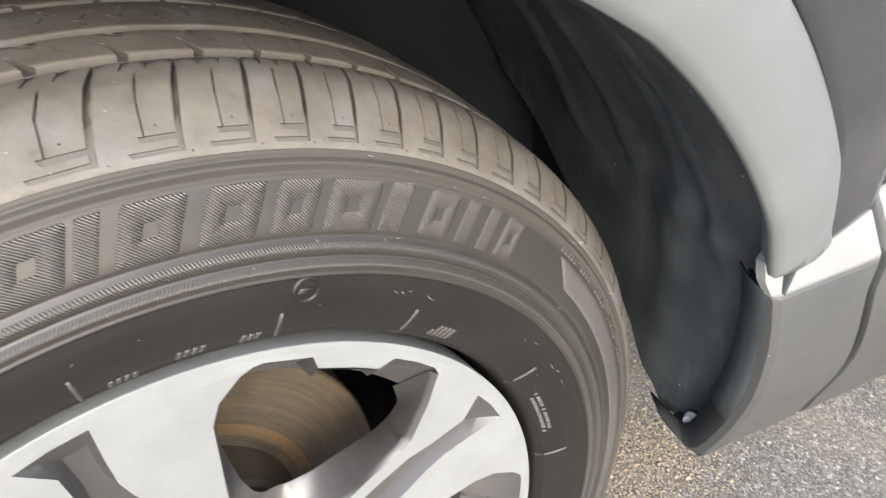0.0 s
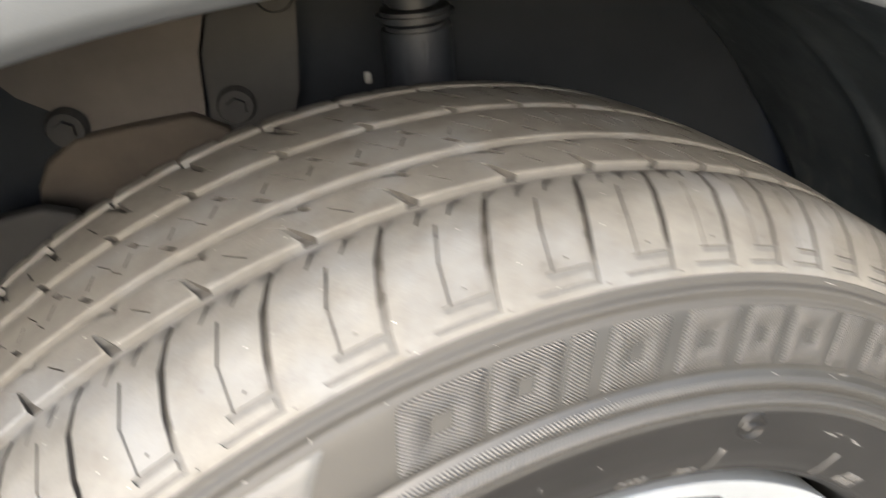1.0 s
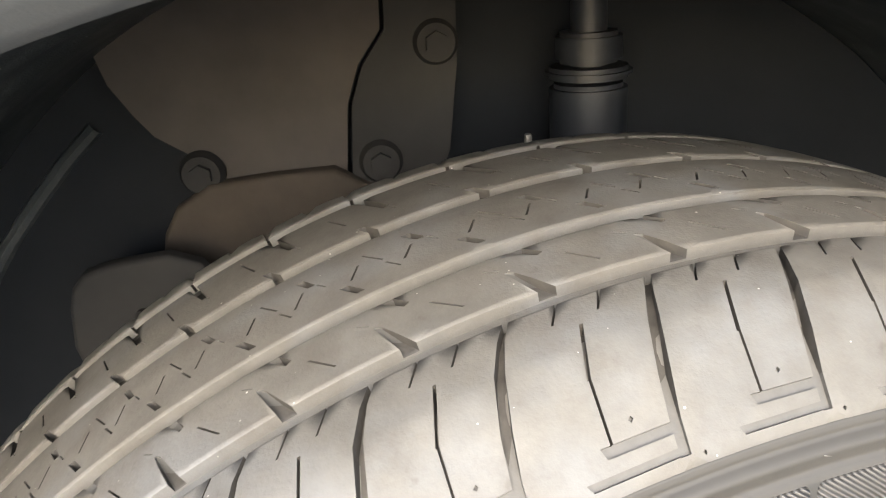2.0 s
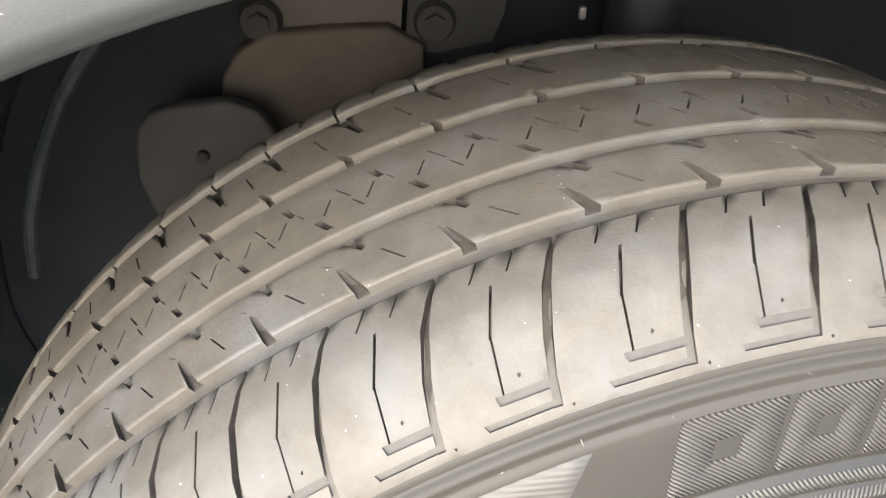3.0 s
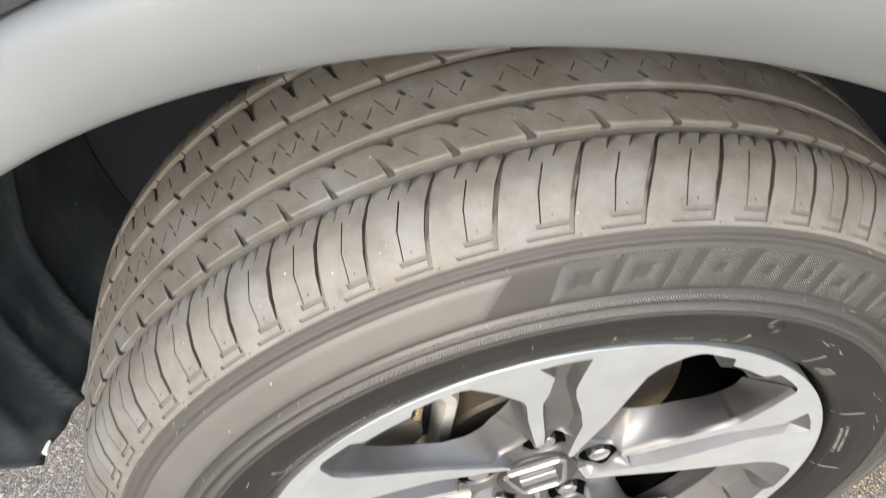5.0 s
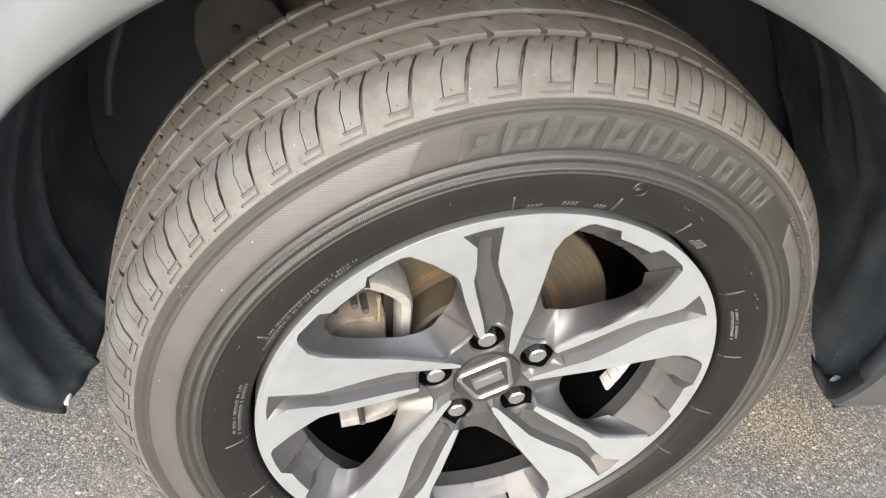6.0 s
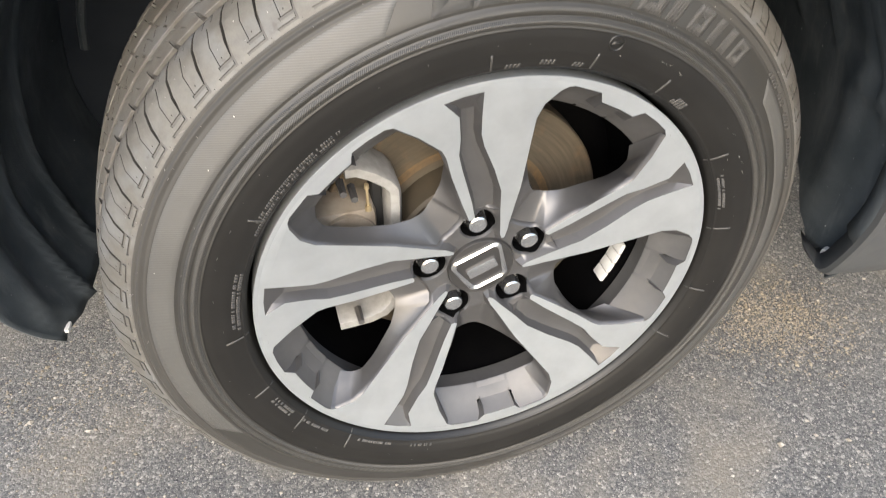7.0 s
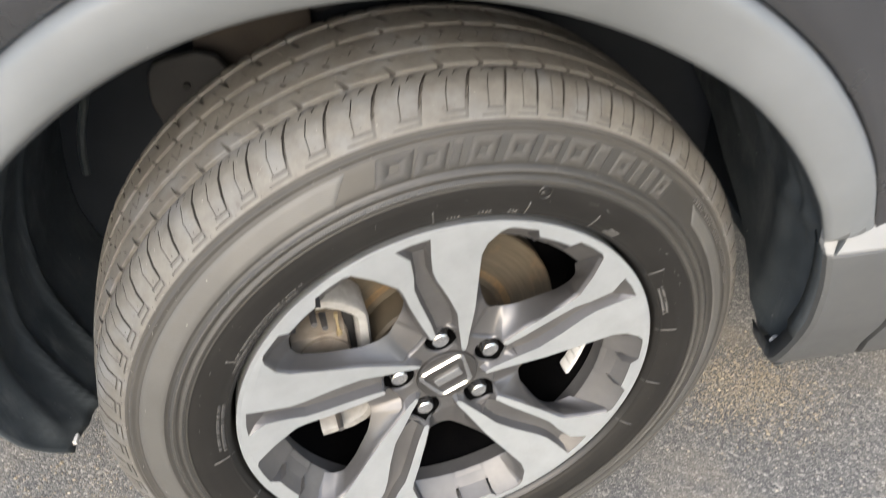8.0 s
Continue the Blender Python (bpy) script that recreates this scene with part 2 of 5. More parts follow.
CAST = mat_plain("cast_iron", (0.24, 0.235, 0.22), (0.38, 0.37, 0.35), 0.55, 0.35, 50, 500, 0.3)
SHIELD = mat_plain("dust_shield", (0.030, 0.024, 0.016), (0.075, 0.058, 0.038), 0.7, 0.2, 18, 300, 0.3, shine=0.2)
BRASS = mat_plain("brass", (0.42, 0.33, 0.19), (0.58, 0.48, 0.31), 0.4, 0.7)
CLAD = mat_plain("grey_plastic_trim", (0.122, 0.130, 0.134), (0.139, 0.147, 0.151), 0.46, 0.0, 12, 1400, 0.12, 0.5)
# trim plastic in two tones: PALE adds skylight on ledges, SILL adds shade
PALE = mat_plain("skylit_grey_plastic", (0.185, 0.189, 0.189), (0.215, 0.219, 0.218), 0.45, 0.0, 12, 1400, 0.08, 0.5)
SILL = mat_plain("shaded_grey_plastic", (0.054, 0.056, 0.057), (0.066, 0.068, 0.068), 0.5, 0.0, 12, 1400, 0.15, 0.5)
PAINT = mat_plain("grey_metallic_paint", (0.050, 0.051, 0.054), (0.062, 0.063, 0.066), 0.26, 0.5, 8, 2000, 0.02, 0.5, 0.8)
LINER = mat_liner()
INNER = mat_plain("dusty_inner_panel", (0.024, 0.025, 0.027), (0.043, 0.043, 0.043), 0.7, 0.0, 9, 200, 0.2, shine=0.2)
BROWN = mat_plain("brown_dusty_steel", (0.066, 0.061, 0.058), (0.104, 0.096, 0.090), 0.8, 0.0, 9, 200, 0.2, shine=0.2)
TANRAIL = mat_plain("dusty_frame_rail", (0.040, 0.033, 0.027), (0.074, 0.061, 0.048), 0.8, 0.0, 14, 300, 0.2)
WHITECLIP = mat_plain("pale_clip", (0.55, 0.55, 0.53), (0.7, 0.7, 0.68), 0.5)
BLACKPLASTIC = mat_plain("black_plastic", (0.012, 0.0150, 0.0195), (0.021, 0.0245, 0.0295), 0.75, 0.0, 6, 300, 0.2, shine=0.15)
TANMETAL = mat_plain("dusty_tan_metal", (0.22, 0.178, 0.132), (0.37, 0.32, 0.255), 0.55, 0.2, 30, 300, 0.3)
# for the rubber seals, and for shade drawn as solid black pieces
BLACK = mat_plain("seal_and_shadow_black", (0.005, 0.005, 0.005), (0.008, 0.008, 0.008), 0.8)
STEEL = mat_plain("black_enamelled_steel", (0.014, 0.018, 0.024), (0.028, 0.032, 0.040), 0.5, 0.1, 25, 400, 0.1)
MARK = mat_plain("scuffed_rubber", (0.036, 0.034, 0.031), (0.070, 0.067, 0.061), 0.5)
WHISKER = mat_plain("dusty_whisker", (0.22, 0.21, 0.19), (0.34, 0.33, 0.30), 0.7)
ASPHALT = mat_asphalt()
SAND = mat_plain("tan_sand", (0.20, 0.168, 0.118), (0.36, 0.31, 0.23), 0.9, 0.0, 80)
GRIT = mat_plain("pale_grit", (0.25, 0.22, 0.17), (0.5, 0.46, 0.39), 0.85, 0.0, 60)

from mathutils import geometry

# ---- helpers for building ----


def mesh_of(name, verts, faces, mats, mat_ids=None, smooth=True):
    me = bpy.data.meshes.new(name)
    me.from_pydata([tuple(v) for v in verts], [], faces)
    for m in mats if isinstance(mats, (list, tuple)) else [mats]:
        me.materials.append(m)
    if mat_ids is not None:
        me.polygons.foreach_set("material_index", mat_ids)
    if smooth:
        me.polygons.foreach_set("use_smooth", [True] * len(me.polygons))
    me.update()
    return me


def part(name, data, parent=None, label="", m=None, sharp=None):
    """Links a mesh as one object under its thing or part."""
    ob = new(name, data)
    ob.parent = parent
    if m is not None:
        ob.matrix_basis = m
    if sharp is not None:
        data.set_sharp_from_angle(angle=radians(sharp))
    return tagged(ob, label)


def bm_part(name, bm, mat, parent=None, label="", m=None, sharp=35):
    bmesh.ops.recalc_face_normals(bm, faces=bm.faces)
    me = bpy.data.meshes.new(name)
    bm.to_mesh(me)
    bm.free()
    me.materials.append(mat)
    me.polygons.foreach_set("use_smooth", [True] * len(me.polygons))
    return part(name, me, parent, label, m, sharp)


def box(bm, centre, size, bevel=0.0, turn=None, segments=2):
    """A bevelled box added to bm."""
    m = Matrix.Translation(centre) @ (turn or Matrix()) @ Matrix.Diagonal((*size, 1))
    made = bmesh.ops.create_cube(bm, size=1, matrix=m)
    if bevel:
        edges = {e for v in made["verts"] for e in v.link_edges}
        bmesh.ops.bevel(bm, geom=list(edges), offset=bevel, segments=segments, affect="EDGES", profile=0.6)


def lathe(profile, steps, a0=0.0, a1=360.0):
    """Points and faces of a profile of (y, r) turned round the axle; angles from +x towards +z."""
    full = abs(a1 - a0) > 359.9
    n = steps if full else steps + 1
    verts, faces = [], []
    for i in range(n):
        a = radians(a0 + (a1 - a0) * i / steps)
        verts += [(r * math.cos(a), y, r * math.sin(a)) for y, r in profile]
    k = len(profile)
    for i in range(steps):
        j = (i + 1) % n
        faces += [(i * k + p, i * k + p + 1, j * k + p + 1, j * k + p) for p in range(k - 1)]
    return verts, faces


def grid_mesh(name, rows, mats, close=False):
    """A sheet from rows of points, all of one length."""
    k, verts = len(rows[0]), [p for row in rows for p in row]
    faces = [(i * k + j, i * k + j + 1, (i + 1) * k + j + 1, (i + 1) * k + j) for i in range(len(rows) - 1) for j in range(k - 1)]
    return mesh_of(name, verts, faces, mats)


def thick(ob, metres, offset=-1.0):
    s = ob.modifiers.new("thickness", "SOLIDIFY")
    s.thickness, s.offset = metres, offset
    return ob


def inside(p, poly):
    hit, n = False, len(poly)
    for i in range(n):
        (x0, y0), (x1, y1) = poly[i], poly[i - 1]
        if (y0 > p[1]) != (y1 > p[1]) and p[0] < (x1 - x0) * (p[1] - y0) / (y1 - y0) + x0:
            hit = not hit
    return hit


def spin(a):
    """A turn round the axle by a degrees, from +x towards +z."""
    return Matrix.Rotation(-radians(a), 4, "Y")


# ---- ground ----
ground_mesh = grid_mesh("ground", [[(x, y, 0.0) for x in (-600, -3, 3, 600)] for y in (-600, -3, 3, 600)], ASPHALT)
ground = tagged(new("ground", ground_mesh), "grey speckled asphalt with sandy patches", "ground", kind="structure")


def scatter(name, count, centre, spread, size, mat, label, seed):
    """Loose grains lying on the ground: small uneven lumps in one mesh."""
    rng = random.Random(seed)
    verts, faces = [], []
    shape = [(1, 0, 0), (0, 1, 0), (-1, 0, 0), (0, -1, 0), (0, 0, 1), (0, 0, -0.4)]
    tris = [(0, 1, 4), (1, 2, 4), (2, 3, 4), (3, 0, 4), (1, 0, 5), (2, 1, 5), (3, 2, 5), (0, 3, 5)]
    for _ in range(count):
        x, y = rng.gauss(centre[0], spread[0]), rng.gauss(centre[1], spread[1])
        s, turn, b = size * rng.lognormvariate(0, 0.45), rng.uniform(0, 6.28), len(verts)
        for px, py, pz in shape:
            q = s * rng.uniform(0.6, 1.2)
            verts.append((x + q * (px * math.cos(turn) - py * math.sin(turn)), y + q * (px * math.sin(turn) + py * math.cos(turn)), max(0.0, s * 0.35 + 0.6 * q * pz)))
        faces += [tuple(b + k for k in t) for t in tris]
    return tagged(new(name, mesh_of(name, verts, faces, mat, smooth=False)), label, "grit", kind="stuff")


scatter("grit", 1800, (0.1, -0.15), (0.6, 0.35), 0.0016, GRIT, "pale grit scattered over the asphalt", 3)
scatter("sand", 4200, (0.50, 0.185), (0.06, 0.05), 0.0011, SAND, "drift of tan sand and grit beside the tyre", 5)
scatter("sand", 1500, (-0.57, 0.14), (0.10, 0.09), 0.0011, SAND, "tan sand and grit on the asphalt", 6)

# ---- the car: one thing, with the wheel as its largest parts ----
car = tagged(new("car"), "dark grey metallic car with grey plastic wheel-arch trim", "car")
WHEEL = Matrix.Translation((0, 0, 0.345)) @ Matrix.Rotation(radians(9.68), 4, "Z")

# ---- tyre ----
# the section of the tyre, outer bead to inner bead: (y, radius)
SECTION = np.array([(-0.0010, 0.2333), (-0.0060, 0.2356), (-0.0200, 0.2371), (-0.0302, 0.2385), (-0.0353, 0.2425), (-0.0390, 0.2495), (-0.0424, 0.2595), (-0.0438, 0.2720), (-0.0430, 0.2850), (-0.0396, 0.3030),
                    (-0.0330, 0.3215), (-0.0285, 0.3320), (-0.0265, 0.3385), (-0.0216, 0.3437), (-0.0164, 0.3486), (-0.0098, 0.3544), (-0.0011, 0.3595), (0.0087, 0.3615),
                    (0.0262, 0.3630), (0.0469, 0.3655), (0.0830, 0.3677), (0.1197, 0.3678), (0.1430, 0.3670), (0.1614, 0.3655), (0.1758, 0.3610), (0.1870, 0.3510), (0.1922, 0.3380), (0.1990, 0.2950), (0.1920, 0.2500), (0.1780, 0.2320)])
step = np.r_[0, np.cumsum(np.hypot(*np.diff(SECTION, axis=0).T))]
S_ALL = np.arange(0, step[-1], 0.0004)
soft_y, soft_r = (np.interp(S_ALL, step, SECTION[:, k]) for k in (0, 1))
for _ in range(3):
    kernel = np.ones(9) / 9
    soft_y, soft_r = (np.convolve(np.pad(v, 4, mode="edge"), kernel, "valid") for v in (soft_y, soft_r))
d_y, d_r = np.gradient(soft_y), np.gradient(soft_r)
length = np.hypot(d_y, d_r)
n_y, n_r = -d_r / length, d_y / length
crown = int(np.argmax(soft_r))


def at_s(s):
    return (float(np.interp(s, S_ALL, v)) for v in (soft_y, soft_r, n_y, n_r))


edge_k = int(np.argmin(np.abs(soft_r[:crown] - 0.3346)))


def s_of(y):
    """Place along the section of a y on the tread."""
    hi = len(S_ALL) - int(0.10 / 0.0004)
    return float(np.interp(y, soft_y[edge_k:hi], S_ALL[edge_k:hi]))


def s_side(r):
    """Place along the section of a radius on the outer sidewall."""
    return float(np.interp(r, soft_r[: crown], S_ALL[: crown]))


DEEP, ROUND = 0.0046, 0.0016
S_TREAD0, S_TREAD1 = S_ALL[edge_k], s_of(0.1865)


def ridge(r):
    """Moulded rings on the sidewall: height over the plain section."""
    h = 0.0
    for at, wide, high in ((0.3298, 0.0016, 0.0017), (0.3326, 0.0005, -0.0008), (0.3262, 0.0008, -0.0008), (0.2798, 0.0005, 0.0009), (0.2848, 0.0020, 0.0020), (0.2889, 0.0007, -0.0008), (0.2932, 0.0024, 0.0024), (0.2985, 0.0010, -0.0008), (0.2440, 0.0009, 0.0008)):
        h += high * math.exp(-(((r - at) / wide) ** 2))
    return h


def tyre_section():
    out = []
    for k in range(0, len(S_ALL), 2):
        s = S_ALL[k]
        y, r, ny, nr = soft_y[k], soft_r[k], n_y[k], n_r[k]
        h = -DEEP if S_TREAD0 + 0.0015 < s < S_TREAD1 - 0.0015 else (ridge(r) if k < crown else 0.0)
        flat = S_TREAD0 + 0.003 < s < S_TREAD1 - 0.003 or k > crown
        if not flat or k % 10 == 0:
            out.append((y + ny * h, r + nr * h))
    return out


FLOOR_Z = -0.3445


def settle(verts):
    """The tyre's foot, pressed flat on the ground."""
    return [(x, y, max(z, FLOOR_Z)) for x, y, z in verts]


outline = tyre_section()
tv, tf = lathe(outline, 240)
in_tread = [int(p[1] > 0.338 and q[1] > 0.338) for p, q in zip(outline, outline[1:])] * 240
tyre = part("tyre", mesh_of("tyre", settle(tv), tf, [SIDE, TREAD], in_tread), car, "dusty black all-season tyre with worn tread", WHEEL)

# circumferential ribs: (from y, to y)
RIBS = {"shoulder": (None, 0.0189), "second": (0.0270, 0.0516), "centre": (0.0584, 0.0970), "fourth": (0.1043, 0.1422), "inner": (0.1504, None)}


def lean(y):
    """What share of its swing a shoulder slot has made at y."""
    return -float(np.interp(y, (-0.0253, -0.0190, -0.0115, -0.0020, 0.0070, 0.0189), (0.0, 0.09, 0.25, 0.47, 0.69, 1.05)))


def slit(p, q, w0, w1=None):
    """A thin cut from p to q in (pitches, y); widths in pitches."""
    w1 = w0 if w1 is None else w1
    return [(p[0] - w0 / 2, p[1]), (p[0] + w0 / 2, p[1]), (q[0] + w1 / 2, q[1]), (q[0] - w1 / 2, q[1])]


CUTS = {
    "shoulder": (-0.16, [
        ([(-0.034, -0.0261), (0.034, -0.0261), (0.036, -0.0202), (0.042, -0.0120), (0.040, 0.0006), (0.030, 0.0109), (0.024, 0.0208), (-0.022, 0.0208), (-0.028, 0.0109), (-0.040, 0.0006), (-0.042, -0.0120), (-0.036, -0.0202)],
         ((-0.0261, 0.0012), (-0.0191, 0.0016), (-0.0120, 0.0043), (0.0055, 0.0044), (0.0131, 0.0030), (0.0208, 0.0040))),
        (slit((0.468, 0.0066), (0.465, -0.0087), 0.026), 0.0043),
        (slit((0.460, -0.0085), (0.410, -0.0206), 0.018), 0.0040),
        ([(0.020, -0.0205), (0.485, -0.0205), (0.455, -0.0225), (0.020, -0.0225)], 0.0013),
        ([(-0.030, -0.0247), (0.620, -0.0248), (0.590, -0.0261), (-0.030, -0.0260)], 0.0013),
        (slit((0.350, 0.0208), (0.352, 0.0098), 0.018), 0.0040),
        (slit((0.655, 0.0208), (0.660, 0.0096), 0.018), 0.0040),
        ([(0.245, -0.0178), (0.262, -0.0183), (0.282, -0.0178), (0.262, -0.0172)], 0.0012),
        ([(-0.135, -0.0263), (-0.120, -0.0267), (-0.102, -0.0263), (-0.120, -0.0261)], 0.0010),
    ]),
    "second": (0.0, [
        ([(0.345, 0.0403), (0.370, 0.0403), (0.330, 0.0350), (0.245, 0.0253), (0.105, 0.0253), (0.215, 0.0327), (0.305, 0.0392)], ((0.0253, 0.0040), (0.0327, 0.0032), (0.0403, 0.0006))),
        (slit((0.395, 0.0424), (0.490, 0.0448), 0.020), 0.0018),
        ([(0.275, 0.0536), (0.165, 0.0536), (0.030, 0.0452), (0.085, 0.0440)], 0.0040),
        (slit((0.905, 0.0409), (0.730, 0.0325), 0.024), 0.0040),
    ]),
    "centre": (-0.08, [
        (slit((0.260, 0.0801), (0.365, 0.0723), 0.022), 0.0040),
        (slit((0.785, 0.0796), (0.893, 0.0716), 0.022), 0.0040),
        (slit((0.190, 0.0853), (0.046, 0.0768), 0.023), 0.0040),
        (slit((0.033, 0.0742), (-0.066, 0.0683), 0.023), 0.0040),
        ([(0.830, 0.0880), (0.750, 0.0880), (0.662, 0.0809), (0.735, 0.0809)], 0.0040),
        ([(0.490, 0.0702), (0.410, 0.0702), (0.295, 0.0630), (0.372, 0.0630)], 0.0040),
        (slit((0.650, 0.0803), (0.585, 0.0763), 0.020), 0.0024),
    ]),
    "fourth": (-0.40, [
        ([(0.120, 0.1106), (0.030, 0.1098), (-0.100, 0.1022), (0.000, 0.1022)], 0.0040),
        ([(0.030, 0.1441), (-0.090, 0.1441), (-0.300, 0.1219), (-0.220, 0.1210)], 0.0040),
        (slit((-0.28, 0.1210), (-0.34, 0.1176), 0.020), 0.0030),
        (slit((0.330, 0.1325), (0.190, 0.1187), 0.024), 0.0040),
    ]),
    "inner": (-0.12, [
        (slit((0.0, 0.1482), (0.10, 0.1855), 0.036, 0.034), 0.0042),
        (slit((0.5, 0.1553), (0.56, 0.1809), 0.020), 0.0040),
    ]),
}


def tread_piece(rib, pitch, swing0, swing1):
    """One pitch of one rib: the worn top with rounded edges, its slots and sipes with their walls, and skirts down to the groove floor."""
    y0, y1 = RIBS[rib]
    s0 = S_TREAD0 if y0 is None else s_of(y0)
    s1 = S_TREAD1 if y1 is None else s_of(y1)
    arc = radians(pitch) * 0.36
    v0, cuts = CUTS[rib]
    lo = v0 * radians(5.4) * 0.36
    hi = lo + arc
    outline = [(lo, s0), (hi, s0), (hi, s1), (lo, s1)]
    polys, deeps = [], []
    for poly, depth in cuts:
        polys.append([(u * arc, s_of(y)) for u, y in poly])
        deeps.append([(s_of(y), d) for y, d in depth] if isinstance(depth, tuple) else [(s0, depth)])
    pts, rings = [], []
    for poly in [outline] + polys:
        rings.append(list(range(len(pts), len(pts) + len(poly))))
        pts += poly
    n = 16 if rib == "shoulder" else 8
    levels = sorted([s0 + (s1 - s0) * j / n for j in range(n + 1)] + [s0 + ROUND * 0.5, s0 + ROUND, s1 - ROUND * 0.5, s1 - ROUND])
    for i in range(7):
        pts += [(lo + i / 6 * arc, v) for v in levels if 0 < i < 6 or s0 < v < s1]
    co, _, tris, *_ = geometry.delaunay_2d_cdt([Vector(p) for p in pts], [], rings, 0, 1e-6)
    e = 1e-5

    def depth_at(c, s):
        """Depth of cut c at s; without a cut, the worn rounding along both edges."""
        if c >= 0:
            return float(np.interp(s, [v for v, _ in deeps[c]], [d for _, d in deeps[c]]))
        return 0.0007 * (max(0.0, 1 - (s - s0) / ROUND) ** 2 + max(0.0, 1 - (s1 - s) / ROUND) ** 2)

    kept, cut_of = [], []
    for t in tris:
        c = (sum(co[k][0] for k in t) / len(t), sum(co[k][1] for k in t) / len(t))
        if lo < c[0] < hi and s0 < c[1] < s1:
            kept.append(t)
            cut_of.append(max([k for k, p in enumerate(polys) if inside(c, p)], key=lambda k: depth_at(k, c[1]), default=-1))

    def lay(k, d):
        s = co[k][1]
        y, r, ny, nr = at_s(s)
        a = co[k][0] / 0.36 + (radians(swing0 + (swing1 - swing0) * (co[k][0] - lo) / arc) * lean(y) if rib == "shoulder" else 0.0)
        ca, sa = math.cos(a), math.sin(a)
        slope = 0.0014 / ROUND * (max(0.0, 1 - (s1 - s) / ROUND) - max(0.0, 1 - (s - s0) / ROUND))
        my, mr = ny + slope * nr, nr - slope * ny
        return ((r - d * nr) * ca, y - d * ny, (r - d * nr) * sa), tuple(Vector((mr * ca, my, mr * sa)).normalized())

    verts, index, norms, faces, face_norms, kinds = [], {}, [], [], [], []

    def vert(k, c):
        if (k, c) not in index:
            p, n = lay(k, depth_at(c, co[k][1]))
            index[k, c] = len(verts)
            verts.append(p)
            norms.append(n)
        return index[k, c]

    sides = {}
    for t, c in zip(kept, cut_of):
        f = [vert(k, c) for k in t]
        p, q, r = (Vector(verts[i]) for i in f[:3])
        if (q - p).cross(r - p).dot(Vector(norms[f[0]])) < 0:
            f.reverse()
        faces.append(f)
        # deep cuts take the slot-shade colour, shallow ones the lighter shaded one
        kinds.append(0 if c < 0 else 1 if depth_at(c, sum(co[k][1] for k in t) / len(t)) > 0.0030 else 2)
        face_norms.append([norms[i] for i in f])
        for i in range(len(t)):
            sides.setdefault(tuple(sorted((t[i], t[i - 1]))), []).append(c)
    for (p, q), cs in sides.items():
        sp, sq = co[p][1], co[q][1]
        if len(cs) == 2 and cs[0] != cs[1]:
            top, low = sorted(cs, key=lambda c: depth_at(c, (sp + sq) / 2))
            d = (depth_at(top, sp), depth_at(top, sq), depth_at(low, sq), depth_at(low, sp))
        elif len(cs) == 1 and abs(sp - sq) < e and (abs(sp - s0) < e or abs(sp - s1) < e):
            d = (depth_at(cs[0], sp), depth_at(cs[0], sq), DEEP, DEEP)
        else:
            continue
        base = len(verts)
        verts += [lay(p, d[0])[0], lay(q, d[1])[0], lay(q, d[2])[0], lay(p, d[3])[0]]
        n = (Vector(verts[base + 1]) - Vector(verts[base])).cross(Vector(verts[base + 2]) - Vector(verts[base])).normalized()
        faces.append([base, base + 1, base + 2, base + 3])
        face_norms.append([tuple(n)] * 4)
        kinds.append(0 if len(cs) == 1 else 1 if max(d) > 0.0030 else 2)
    return verts, faces, face_norms, kinds


# where the shoulder slots meet the edge line, in degrees; the moulded pitches vary round the tyre
SLOTS = [43.3, 47.9, 52.9, 57.2, 61.6, 65.9, 70.1, 74.36, 79.42, 85.05, 91.8, 98.35, 105.12, 111.05, 116.6, 121.2, 126.1, 131.0, 136.0, 141.1]
# how far each slot swings round from the edge to the first groove, in degrees
SWINGS = [1.3, 1.3, 1.3, 1.3, 1.3, 1.3, 1.35, 1.4, 1.85, 2.2, 2.9, 2.8, 2.8, 2.6, 2.4, 2.3, 2.3, 2.3, 2.3, 2.3]
REST = (SLOTS[0] + 360 - SLOTS[-1]) / 51
PITCHES = [(a, b - a) for a, b in zip(SLOTS, SLOTS[1:])] + [(SLOTS[-1] + k * REST, REST) for k in range(51)]


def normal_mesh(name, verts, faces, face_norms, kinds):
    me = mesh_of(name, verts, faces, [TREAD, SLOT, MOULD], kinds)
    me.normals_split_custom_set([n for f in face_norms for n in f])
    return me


def build_tread():
    made, far = {}, ([], [], [], [])
    for i, (start, pitch) in enumerate(PITCHES):
        swing0, swing1 = (SWINGS[k] if k < len(SWINGS) else 2.1 for k in (i, (i + 1) % len(PITCHES)))
        for rib in RIBS:
            key = (rib, round(pitch, 3)) + ((round(swing0, 3), round(swing1, 3)) if rib == "shoulder" else ())
            if key not in made:
                v, f, n, q = tread_piece(rib, pitch, swing0, swing1)
                made[key] = (v, f, n, q, normal_mesh("tread_block", v, f, n, q))
            v, f, n, q, me = made[key]
            if start < 215:
                part("tread_block", me, tyre, m=spin(start))
            else:
                m, base = spin(start), len(far[0])
                far[0].extend(settle([tuple(m @ Vector(p)) for p in v]))
                far[1].extend([[base + k for k in row] for row in f])
                far[2].extend([[tuple(m @ Vector(p)) for p in row] for row in n])
                far[3].extend(q)
    tagged(part("tread_rest", normal_mesh("tread_rest", *far), tyre), kind="stuff")


# ---- marks moulded on the sidewall ----
def side_point(a, r, h):
    y, rr, ny, nr = at_s(s_side(r))
    a = radians(a)
    return ((rr + h * nr) * math.cos(a), y + h * ny, (rr + h * nr) * math.sin(a))


